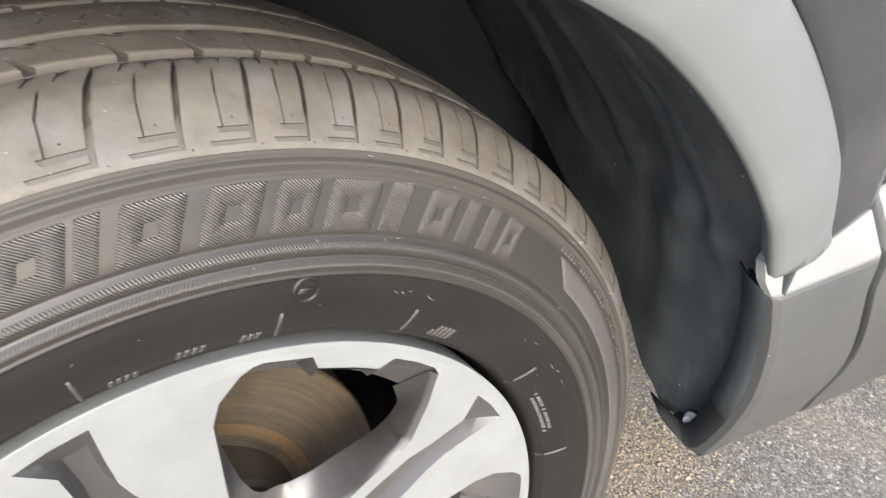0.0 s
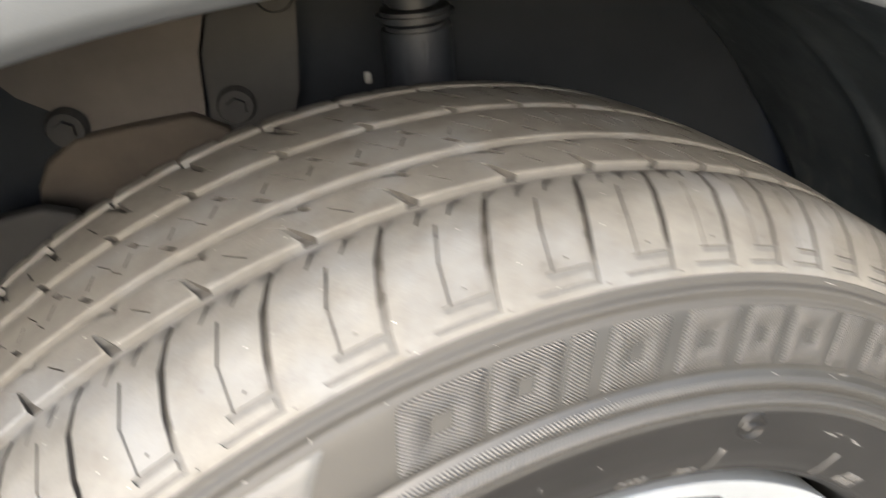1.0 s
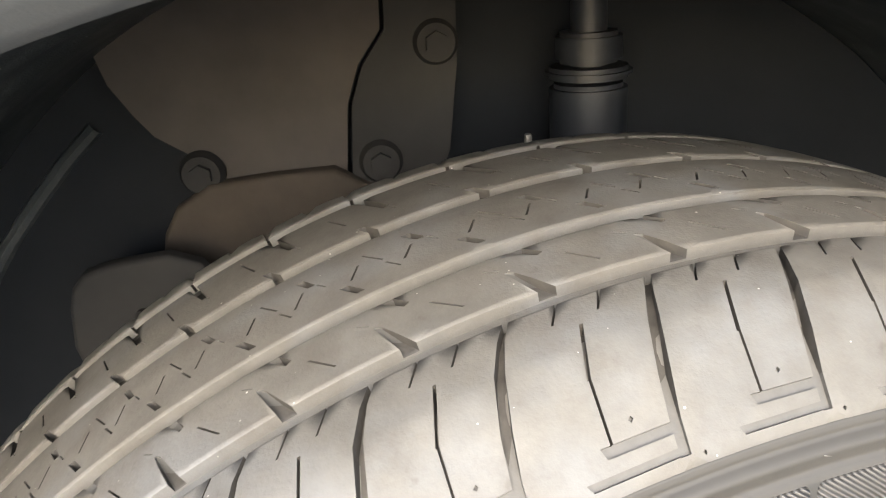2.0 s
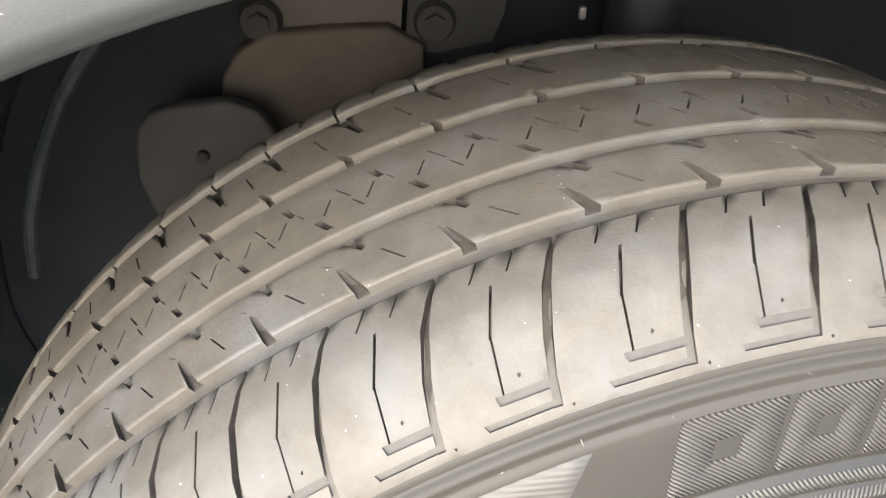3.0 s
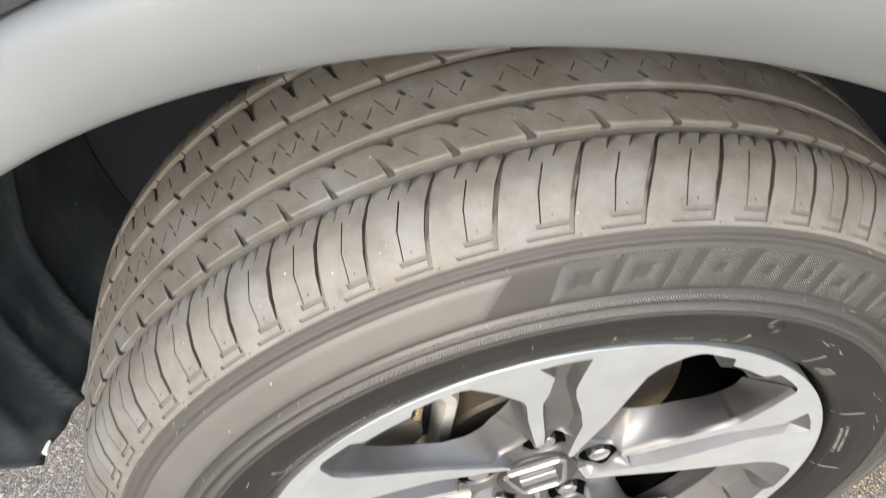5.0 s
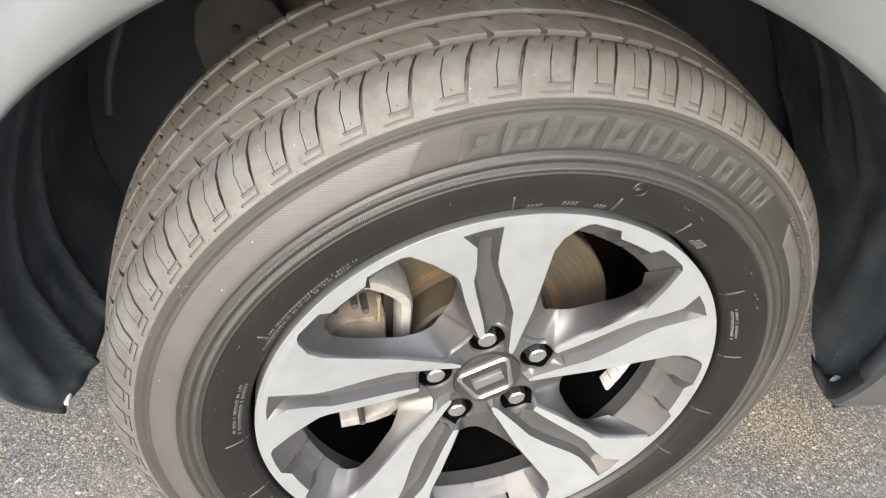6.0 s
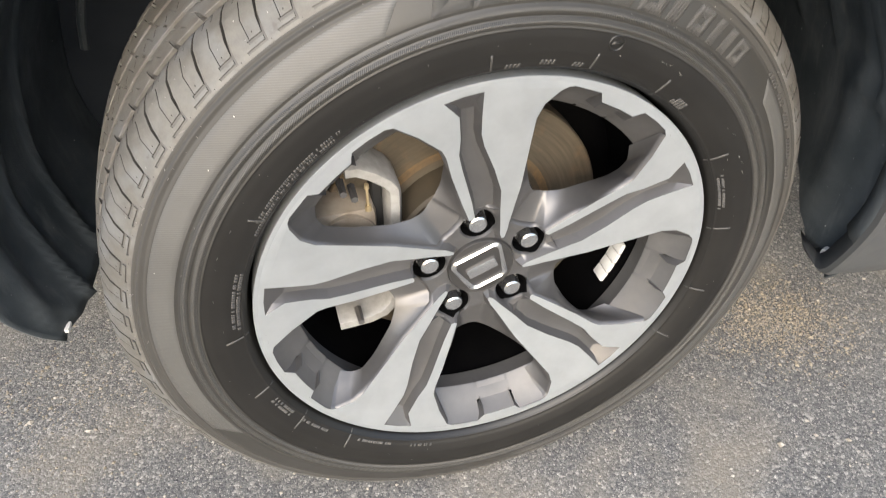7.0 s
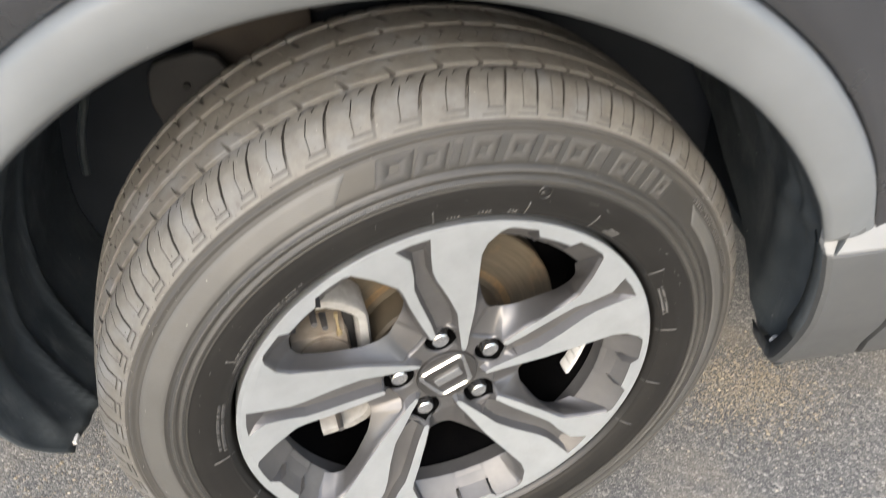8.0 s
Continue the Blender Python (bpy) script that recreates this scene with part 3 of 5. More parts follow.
def side_plate(name, a_low, a_high, r_low, r_high, shift, h, mat, steps=6, label=""):
    """A raised plate between two angles and two radii; its top is shifted round by shift degrees."""
    rows = []
    for i in range(steps + 1):
        a, row = a_low + (a_high - a_low) * i / steps, []
        for j in range(5):
            t = j / 4
            row.append(side_point(a + shift * t, r_low + (r_high - r_low) * t, h))
        first, last = side_point(a, r_low - 0.0003, 0), side_point(a + shift, r_high + 0.0003, 0)
        rows.append([first] + row + [last])
    for k, d in ((0, -0.06), (steps, 0.06)):
        rows.insert(0 if k == 0 else len(rows), [side_point(a_low + d * (1 if k == 0 else 0) + (a_high - a_low + d if k else 0) + shift * min(max((j - 1) / 4, 0), 1), r_low + (r_high - r_low) * min(max((j - 1) / 4, 0), 1), 0) for j in range(7)])
    ob = part(name, grid_mesh(name, rows, mat), tyre, label)
    return ob


def side_frame(name, a_low, a_high, r_low, r_high, shift, h, mat):
    """A raised hollow mark: a slanting block with a slot through it that follows the sidewall."""
    def loop(inset_a, inset_r, round_r, n=5):
        a0, a1, r0, r1 = a_low + inset_a, a_high - inset_a, r_low + inset_r, r_high - inset_r
        round_a, out = round_r / 0.31 * 57.3, []
        for ca, cr, start in ((a1 - round_a, r1 - round_r, 0), (a0 + round_a, r1 - round_r, 90), (a0 + round_a, r0 + round_r, 180), (a1 - round_a, r0 + round_r, 270)):
            for k in range(n):
                t = radians(start + 90 * k / (n - 1))
                out.append((ca + round_a * math.cos(t), cr + round_r * math.sin(t)))
        full = []
        for p, q in zip(out, out[1:] + out[:1]):
            full += [(p[0] + (q[0] - p[0]) * k / 4, p[1] + (q[1] - p[1]) * k / 4) for k in range(4)]
        return full + full[:1]
    wide = 0.36 * (a_high - a_low)
    rows = []
    for da, dr, rr, high in ((-0.05, -0.0003, 0.0018, 0.0), (0.0, 0.0, 0.0015, h), (wide, 0.0078, 0.0006, h), (wide + 0.05, 0.0081, 0.0004, 0.0)):
        rows.append([side_point(a + shift * (r - r_low) / (r_high - r_low), r, high) for a, r in loop(da, dr, rr)])
    return part(name, grid_mesh(name, rows, mat), tyre, "")


def build_marks():
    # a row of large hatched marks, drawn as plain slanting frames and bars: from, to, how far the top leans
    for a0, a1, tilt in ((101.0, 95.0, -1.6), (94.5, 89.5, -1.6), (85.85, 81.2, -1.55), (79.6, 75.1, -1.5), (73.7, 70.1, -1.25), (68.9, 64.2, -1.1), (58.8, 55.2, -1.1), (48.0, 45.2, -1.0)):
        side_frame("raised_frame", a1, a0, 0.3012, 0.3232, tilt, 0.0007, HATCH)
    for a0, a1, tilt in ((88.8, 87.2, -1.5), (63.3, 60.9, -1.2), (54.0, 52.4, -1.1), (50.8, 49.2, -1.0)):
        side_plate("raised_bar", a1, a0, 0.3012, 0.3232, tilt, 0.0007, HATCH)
    # the long hatched panel
    side_plate("hatched_panel", 108.0, 206.0, 0.3012, 0.3225, -3.7, 0.0003, PANEL, 90, "long finely ribbed panel on the tyre's side")
    side_plate("hatched_panel", -84.0, 33.5, 0.3075, 0.3212, 3.0, 0.0003, PANEL, 90)
    # thin radial marks
    for a in (27.4, 4.5, -15.6, -32.0, -131.0, -147.2, -162.8, 178.6, 146.0, 54.4, 71.8, 92.2):
        side_plate("radial_mark", a - 0.16, a + 0.16, 0.2400, 0.2605, 0.2, 0.0007, MARK, 2)
    # unreadable small print, as bars
    for a, n, r in ((76.0, 3, 0.2455), (82.8, 4, 0.2465), (89.6, 4, 0.2440), (49.2, 4, 0.2490), (50.0, 5, 0.2450), (37.0, 5, 0.3240), (31.8, 4, 0.3240), (27.0, 5, 0.3240), (21.0, 6, 0.3240), (14.5, 4, 0.3240)):
        for k in range(n):
            side_plate("print_bar", a - 0.8 * k - 0.45, a - 0.8 * k, r, r + 0.0040, -0.2, 0.0006, MARK, 1)
    # worn-down lines of small print: short bars of uneven length
    chance = random.Random(5)
    for a0, a1, r, high in ((11.5, 21.8, 0.2500, 0.0022), (11.0, 21.0, 0.2462, 0.0022), (122.0, 147.0, 0.2500, 0.0026), (124.0, 150.0, 0.2455, 0.0026), (160.0, 175.0, 0.2500, 0.0026), (160.0, 176.0, 0.2455, 0.0026),
                            (-158.5, -150.5, 0.2500, 0.0024), (-158.0, -151.0, 0.2460, 0.0024), (-147.0, -138.0, 0.2470, 0.0026), (-128.0, -118.0, 0.2470, 0.0026), (-112.0, -106.0, 0.2480, 0.0026)):
        a = a0
        while a < a1:
            wide = chance.choice((0.28, 0.34, 0.5))
            side_plate("print_bar", a, a + wide, r, r + high, -0.1, 0.0006, MARK, 1)
            a += wide + chance.choice((0.22, 0.22, 0.3, 0.8))
    # little rubber whiskers left by the mould
    nv, nf = [], []
    for k in range(70):
        a = chance.uniform(20, 190)
        r = chance.choice((0.2700, 0.2960, 0.3275, 0.3345)) + chance.uniform(-0.002, 0.002)
        h, base = chance.uniform(0.0020, 0.0050), len(nv)
        tip_a, tip_r = a + chance.uniform(-0.4, 0.4), r + chance.uniform(-0.001, 0.002)
        for q in range(4):
            t = math.tau * q / 4
            nv.append(side_point(a + 0.00022 * math.cos(t) / r * 57.3, r + 0.00022 * math.sin(t), -0.0001))
        nv.append(side_point(tip_a, tip_r, h))
        nf += [(base + q, base + (q + 1) % 4, base + 4) for q in range(4)]
    tagged(part("rubber_whiskers", mesh_of("rubber_whiskers", nv, nf, WHISKER), tyre), kind="stuff")
    # a round stamp
    ring = []
    for i in range(33):
        t = math.tau * i / 32
        ring.append([side_point(69.8 + (0.0065 + d) / 0.272 * 57.3 * math.cos(t), 0.2722 + (0.0065 + d) * math.sin(t), h) for d, h in ((-0.0012, 0), (-0.0006, 0.0008), (0.0003, 0.0008), (0.0009, 0))])
    part("round_stamp", grid_mesh("round_stamp", ring, SIDE), tyre)
    side_plate("print_bar", 69.0, 70.8, 0.2705, 0.2735, -0.3, 0.0007, SIDE, 2)


# ---- alloy wheel: five twin spokes, machined faces, dark channels ----
alloy = part("alloy_wheel", mesh_of("alloy_wheel", *lathe(
    [(-0.0060, 0.2318), (-0.0322, 0.2334), (-0.0327, 0.2331), (-0.0327, 0.2300), (-0.0325, 0.2290)], 180), MACHINED), car, "five-spoke machined alloy wheel with dark grey pockets", WHEEL, 20)
LUG0 = 94.4


def face_y(r):
    return -0.0085 - 0.0240 * min(max((r - 0.050) / 0.175, 0.0), 1.0)


def flat(a, r):
    """Degrees from the nut's direction and a radius, as flat (x, z)."""
    return (r * math.cos(radians(a)), r * math.sin(radians(a)))


BLADE = [(-1.2, 0.2240), (-0.8, 0.200), (-0.6, 0.1790), (-1.6, 0.1640), (-6.0, 0.134), (-11.2, 0.1060), (-14.3, 0.0810), (-19.0, 0.062), (-25.0, 0.0470), (-29.5, 0.0432), (-32.5, 0.0450), (-30.0, 0.055), (-27.0, 0.0640), (-20.8, 0.1120), (-17.3, 0.155), (-15.6, 0.1900), (-16.4, 0.2055), (-19.0, 0.2200), (-20.5, 0.2245)]
CHANNEL = [(7.7, 0.2225), (3.3, 0.2238), (-1.2, 0.2240), (-0.8, 0.200), (-0.6, 0.1790), (-1.6, 0.1640), (-6.0, 0.134), (-11.2, 0.1060), (-14.3, 0.0810), (-5.0, 0.0780), (4.0, 0.0770), (4.8, 0.0990), (6.5, 0.1430), (6.7, 0.1620), (5.4, 0.1790), (4.8, 0.2040)]
# every corner of the window's edge, and the corner of the smaller opening behind it
WINDOW = [((8.8, 0.0745), (23.0, 0.1005)), ((10.2, 0.0990), (15.5, 0.1120)), ((11.0, 0.1370), (10.2, 0.1350)), ((10.7, 0.1640), (7.0, 0.1560)), ((11.2, 0.1740), (6.6, 0.1700)), ((15.6, 0.2000), (8.6, 0.1820)), ((19.3, 0.2215), (15.0, 0.1905)),
          ((51.5, 0.2245), (48.0, 0.1980)), ((53.0, 0.2200), (49.5, 0.1960)), ((55.6, 0.2055), (53.0, 0.1900)), ((56.4, 0.1900), (54.6, 0.1800)), ((54.7, 0.1550), (53.0, 0.1560)), ((51.2, 0.1120), (45.5, 0.1175)), ((45.0, 0.0640), (38.5, 0.1020)), ((40.5, 0.0590), (33.2, 0.0960)),
          ((26.0, 0.0590), (30.0, 0.0965)), ((14.0, 0.0650), (26.5, 0.0985))]
OUTER = [(21.0, 0.2245), (25.0, 0.2248), (29.4, 0.2245), (31.4, 0.2158), (36.0, 0.2160), (41.6, 0.2165), (43.1, 0.2248), (50.0, 0.2260)]
BAR = [(4.2, 0.0762), (4.8, 0.0990), (6.5, 0.1430), (6.7, 0.1620), (5.4, 0.1790), (4.8, 0.2040), (7.7, 0.2225), (12.0, 0.2240), (18.5, 0.2240)] + [lip for lip, back in WINDOW[6::-1]] + [(6.6, 0.0738)]


def sector():
    """One fifth of the wheel's face: verts, faces and which of three finishes each face has."""
    to_flat = lambda poly, turn=0: [flat(a + turn, r) for a, r in poly]
    blade, bar, channel = to_flat(BLADE), to_flat(BAR), to_flat(CHANNEL)
    # the window's edge in short steps, and the opening behind it step for step
    lip, back, floor = [], [], []
    depths = [0.000, -0.001, -0.002, -0.003, -0.002, 0.000, 0.004, 0.008, 0.010, 0.012, 0.012, 0.013, 0.013, 0.012, 0.012, 0.010, 0.004]
    pairs = WINDOW[7:] + WINDOW[:7]
    for (p, q), (p2, q2), low, low2 in zip(pairs, pairs[1:], depths, depths[1:]):
        a, b, c, d = (Vector(flat(*v)) for v in (p, p2, q, q2))
        n = max(1, round((b - a).length / 0.0028))
        lip += [a.lerp(b, k / n) for k in range(n)]
        back += [c.lerp(d, k / n) for k in range(n)]
        floor += [low + (low2 - low) * k / n for k in range(n)]
    lip.append(Vector(flat(*pairs[-1][0])))
    back.append(Vector(flat(*pairs[-1][1])))
    floor.append(depths[-1])
    # the opening behind is rounded at its corners
    for _ in range(6):
        back = back[:1] + [(p + q * 2 + r) / 4 for p, q, r in zip(back, back[1:], back[2:])] + back[-1:]
        floor = floor[:1] + [(p + q * 2 + r) / 4 for p, q, r in zip(floor, floor[1:], floor[2:])] + floor[-1:]
    edge = [tuple(p) for p in lip] + to_flat(OUTER)
    turned = [tuple(Matrix.Rotation(radians(-72), 2) @ Vector(p)) for p in edge]
    sides = []
    for poly in (blade, bar):
        for turn in (0, 72, -72):
            m = Matrix.Rotation(radians(turn), 2)
            ring = [m @ Vector(p) for p in poly]
            sides += [(ring[k - 1], ring[k]) for k in range(len(ring)) if max(ring[k].length, ring[k - 1].length) < 0.2235 or min(ring[k].length, ring[k - 1].length) < 0.215]
    s0, s1 = np.array([a[:] for a, b in sides]), np.array([b[:] for a, b in sides])
    run = s1 - s0
    size = (run ** 2).sum(1)

    def gap(p):
        t = np.clip(((np.array(p) - s0) * run).sum(1) / size, 0, 1)
        return float(np.hypot(*(s0 + t[:, None] * run - np.array(p)).T).min())

    def machined(c):
        return inside(c, blade) or inside(c, bar) or (math.hypot(*c) > 0.2222 and not inside(c, channel)) or (math.hypot(*c) > 0.2140 and 19.0 < math.degrees(math.atan2(c[1], c[0])) % 72 < 52.0)

    def height(p):
        """How far back the spoke's skin lies at p."""
        r = math.hypot(*p)
        if machined(p):
            return face_y(r)
        d = gap(p)
        deep = (0.0112 if r > 0.075 else 0.0085 + 0.0027 * max(0.0, (r - 0.055) / 0.02)) * (min(1.0, d / 0.0042) * 0.86 + 0.14 * min(1.0, d / 0.009))
        deep = min(deep, max(0.0, 0.2236 - r) * 0.55)
        if 0.080 < r < 0.146 and inside(p, channel):
            w = r * math.atan2(p[1], p[0])
            u = ((r - 1.15 * w) / 0.0100) % 1.0
            deep -= 0.0007 * min(1.0, (r - 0.080) / 0.006, (0.146 - r) / 0.02) * min(1.0, d / 0.005) * min(u / 0.7, (1 - u) / 0.3)
        return face_y(r) + deep

    pts, rings = [], []

    def add_ring(loop):
        rings.append(list(range(len(pts), len(pts) + len(loop))))
        pts.extend(loop)

    for loop in (blade, bar, channel, edge, turned):
        add_ring(loop)
    circle = lambda r, n: [(0.0561 + r * math.cos(math.tau * k / n), r * math.sin(math.tau * k / n)) for k in range(n)]
    nut, well = circle(0.0176, 28), circle(0.0162, 28)
    add_ring(circle(0.0192, 28))
    add_ring(nut)
    add_ring(well)
    wedge = [(a, 0.2305) for a in range(-36, 37, 3)] + [(a, 0.0362) for a in range(36, -37, -6)]
    outline = to_flat(wedge)
    add_ring(outline)
    step = 0.0013
    for i in range(int(0.20 / step)):
        for j in range(-int(0.06 / step), int(0.06 / step)):
            p = (0.034 + i * step, (j + 0.5 * (i % 2)) * step)
            if p[0] > 0.155 and not -0.004 < p[1] < 0.036 or math.hypot(*p) > 0.2236:
                continue
            if not inside(p, outline) or machined(p) or inside(p, edge) or inside(p, turned) or math.hypot(p[0] - 0.0561, p[1]) < 0.0205:
                continue
            ribbed = 0.083 < math.hypot(*p) < 0.142 and inside(p, channel)
            if gap(p) > 0.0050 and not ribbed:
                pts.append(p)
    # crests and valleys of the slanting ribs
    creases = []
    for k in range(4, 17):
        for part_way in (0.0, 0.7):
            last = None
            for j in range(-30, 20):
                w = j * 0.0012
                r = (k + part_way) * 0.0100 + 1.15 * w
                if 0.083 < r < 0.142:
                    p = flat(math.degrees(w / r), r)
                    if inside(p, channel) and gap(p) > 0.0048 and math.hypot(p[0] - 0.0561, p[1]) > 0.021:
                        if last == j - 1:
                            creases.append((len(pts) - 1, len(pts)))
                        last = j
                        pts.append(p)
    for loop in (blade, bar):
        for k in range(len(loop)):
            a, b = Vector(loop[k - 1]), Vector(loop[k])
            side = Vector((a.y - b.y, b.x - a.x)).normalized() * 0.0042
            n = max(1, round((b - a).length / 0.0016))
            for p in [a.lerp(b, (j + 0.5) / n) + side * w for j in range(n) for w in (-1, 1)]:
                if p.length < 0.2225 and inside(p, outline) and not machined(p) and not inside(p, edge) and not inside(p, turned) and math.hypot(p.x - 0.0561, p.y) > 0.0198 and gap(p) > 0.0041:
                    pts.append(tuple(p))
    co, _, tris, ov, *_ = geometry.delaunay_2d_cdt([Vector(p) for p in pts], creases, rings, 0, 1e-7)
    verts = []
    for c in co:
        q = math.hypot(c[0] - 0.0561, c[1])
        y = height(c)
        verts.append((c[0], 0.016 if q < 0.0164 else y + 0.0022 if q < 0.0178 else y, c[1]))
    faces, finish = [], []
    for t in tris:
        c = (sum(co[k][0] for k in t) / len(t), sum(co[k][1] for k in t) / len(t))
        if not inside(c, outline) or inside(c, edge) or inside(c, turned):
            continue
        q = math.hypot(c[0] - 0.0561, c[1])
        a, b, d = (Vector(verts[k]) for k in t[:3])
        faces.append(list(t) if (b - a).cross(d - a).y < 0 else list(t)[::-1])
        # finish 2 blackens the nut wells in place of their shade
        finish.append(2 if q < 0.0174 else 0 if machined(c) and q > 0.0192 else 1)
    # the window's walls, folded along their length, from the face's edge to the opening behind
    loops, n = [], len(lip)
    along = [(lip[min(k + 2, n - 1)] - lip[max(k - 2, 0)]).normalized() for k in range(n)]
    into = [Vector((d.y, -d.x)) for d in along]
    if into[n // 2].dot(Vector(flat(35.0, 0.15)) - lip[n // 2]) < 0:
        into = [-d for d in into]
    for way, sink in ((0.0, 0.0), (0.0, 0.0011), (0.0, 0.0030), (0.0, 0.0048), (0.5, 0.0), (0.93, 0.0), (1.0, 0.0), (1.06, 0.0), (1.3, 0.0)):
        loops.append(len(verts))
        for p, q, low, side in zip(lip, back, floor, into):
            c, h = p, height(p)
            c, h = p + side * min(0.0030, 0.25 * (q - p).length) * (1 - (1 - sink / 0.0048) ** 2 if way == 0.0 else 1.0), h + (sink if way == 0.0 else 0.0048)
            if 0.0 < way < 1.0:
                c, h = c.lerp(q, way), h + (low - h) * way
            elif way >= 1.0:
                # behind its edge the wall turns away under the spoke
                c, h = q - side * (way - 1.0) * 0.05, low + (way - 1.0) * 0.02
            verts.append((c[0], h, c[1]))
    for p, q in zip(loops, loops[1:]):
        faces += [[p + k, p + k + 1, q + k + 1, q + k] for k in range(n - 1)]
        finish += [1] * (n - 1)
    # the notched outer edge: two pockets with back walls, and a tooth between them that runs into the barrel
    def strip(line, kind=1):
        base = len(verts)
        for row in line:
            verts.extend((r * math.cos(radians(a)), y, r * math.sin(radians(a))) for a, r, y in row)
        k = len(line[0])
        for m in range(len(line) - 1):
            for q in range(k - 1):
                o = base + m * k + q
                faces.append([o, o + 1, o + k + 1, o + k])
                finish.append(kind)

    fy, deep, low = face_y(0.2245), -0.0120, 0.2078
    for a0, a1, r in ((14.5, 30.4, 0.2247), (42.4, 56.0, 0.2252)):
        turns = [a0 + (a1 - a0) * k / 6 for k in range(7)]
        strip([[(a, r, fy), (a, r - 0.0006, fy + 0.0014), (a, low + 0.0020, deep - 0.0024), (a, low - 0.0010, deep + 0.0004), (a, 0.1960, -0.0010), (a, 0.1945, 0.0014), (a, 0.1960, 0.0100)] for a in turns], 3)
    turns = [31.4 + 10.2 * k / 6 for k in range(7)]
    strip([[(a, 0.2160, fy), (a, 0.2152, fy + 0.0010), (a, low + 0.0010, deep + 0.001), (a, low - 0.004, deep + 0.006), (a, 0.1958, -0.0012), (a, 0.1942, 0.0014)] for a in turns], 3)
    for a0, a1 in ((29.4, 31.4), (43.1, 41.6)):
        strip([[(a0, 0.2250, fy), (a1, 0.2158, fy), (a1, low, fy + 0.006)], [(a0, 0.2200, deep - 0.004), (a1, 0.2120, deep - 0.001), (a1, low - 0.002, deep + 0.002)]])
    return verts, faces, finish


def build_alloy():
    v, f, kind = sector()
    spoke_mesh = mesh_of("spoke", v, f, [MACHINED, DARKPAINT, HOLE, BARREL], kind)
    barrel = [(-0.0130, 0.2096), (-0.0005, 0.1966), (0.0020, 0.1955), (0.0080, 0.1958), (0.0220, 0.1975), (0.0235, 0.2005)]
    inner_barrel = [(0.0235, 0.2005), (0.040, 0.2005), (0.150, 0.1995), (0.160, 0.2130), (0.168, 0.2320), (0.172, 0.2330)]
    # the barrel's deep part is coloured black for its shade
    part("inner_barrel", mesh_of("inner_barrel", *lathe(inner_barrel, 96), HOLE), alloy, "inside of the barrel, blackened for shade", sharp=25)
    part("barrel", mesh_of("barrel", *lathe(barrel, 120), BARREL), alloy, "grey painted inner barrel", sharp=25)
    # lug nut: hexagon with a domed cap and a washer foot
    nv, nf = [], []
    prof = [(0.016, 0.0118), (0.012, 0.0118), (0.0115, 0.0104), (0.0005, 0.0102), (-0.0016, 0.0094), (-0.0027, 0.0078), (-0.0031, 0.0)]
    for i, (y, r) in enumerate(prof):
        for k in range(24):
            a = math.tau * k / 24
            hexa = math.cos(math.pi / 6) / math.cos((a % (math.pi / 3)) - math.pi / 6)
            q = r * (hexa * 1.04 if 1 < i < 4 else 1.0)
            nv.append((q * math.cos(a), y, q * math.sin(a)))
    for i in range(len(prof) - 1):
        nf += [(i * 24 + k, (i + 1) * 24 + k, (i + 1) * 24 + (k + 1) % 24, i * 24 + (k + 1) % 24) for k in range(24)]
    nut_mesh = mesh_of("lug_nut", nv, nf, CHROME)
    nut_mesh.set_sharp_from_angle(angle=radians(28))
    spoke_mesh.set_sharp_from_angle(angle=radians(38))
    for k in range(5):
        part("spoke", spoke_mesh, alloy, m=spin(LUG0 + 72 * k))
        part("lug_nut", nut_mesh, alloy, "chrome lug nut" if k == 0 else "", m=spin(LUG0 + 72 * k) @ Matrix.Translation((0.0561, 0.0, 0)))
    cap = [(0.006, 0.0362), (-0.0022, 0.0358), (-0.0034, 0.0350), (-0.0030, 0.0338), (-0.0034, 0.0328), (-0.0042, 0.020), (-0.0046, 0.0)]
    part("centre_cap", mesh_of("centre_cap", *lathe(cap, 64), BLACKCAP), alloy, "dark centre cap with a chrome badge shape", sharp=40)
    # badge: a plain chrome frame with a solid lozenge in it
    def outline(w0, w1, h, n=8):
        out = []
        for cx, cz, a0 in ((w1, h, 0), (-w1, h, 90), (-w0, -h, 180), (w0, -h, 270)):
            for k in range(n):
                a = radians(a0 + 90 * k / (n - 1))
                out.append((cx + 0.007 * math.cos(a) - math.copysign(0.007, cx), cz + 0.007 * math.sin(a) - math.copysign(0.007, cz)))
        return out
    outer, inner = outline(0.0225, 0.0285, 0.0245), outline(0.0180, 0.0240, 0.0202)
    n = len(outer)
    bv, bf = [], []
    crown = [((p[0] + q[0]) / 2, (p[1] + q[1]) / 2) for p, q in zip(outer, inner)]
    for loop, y in ((outer, -0.0036), (outer, -0.0056), (crown, -0.0072), (inner, -0.0056), (inner, -0.0036)):
        bv += [(x, y, z) for x, z in loop]
    for j in range(4):
        bf += [(j * n + k, j * n + (k + 1) % n, (j + 1) * n + (k + 1) % n, (j + 1) * n + k) for k in range(n)]
    part("badge_frame", mesh_of("badge_frame", bv, bf, CHROME), alloy, "plain chrome badge frame", m=spin(22), sharp=30)
    bm = bmesh.new()
    box(bm, (0, -0.0054, 0), (0.0330, 0.0034, 0.0120), 0.0014)
    bm_part("badge_bar", bm, CHROME, alloy, m=spin(22))
    # balance weights stuck inside the barrel
    for k in range(4):
        bm = bmesh.new()
        box(bm, (0.1965, 0.046, 0), (0.005, 0.020, 0.0135), 0.0015)
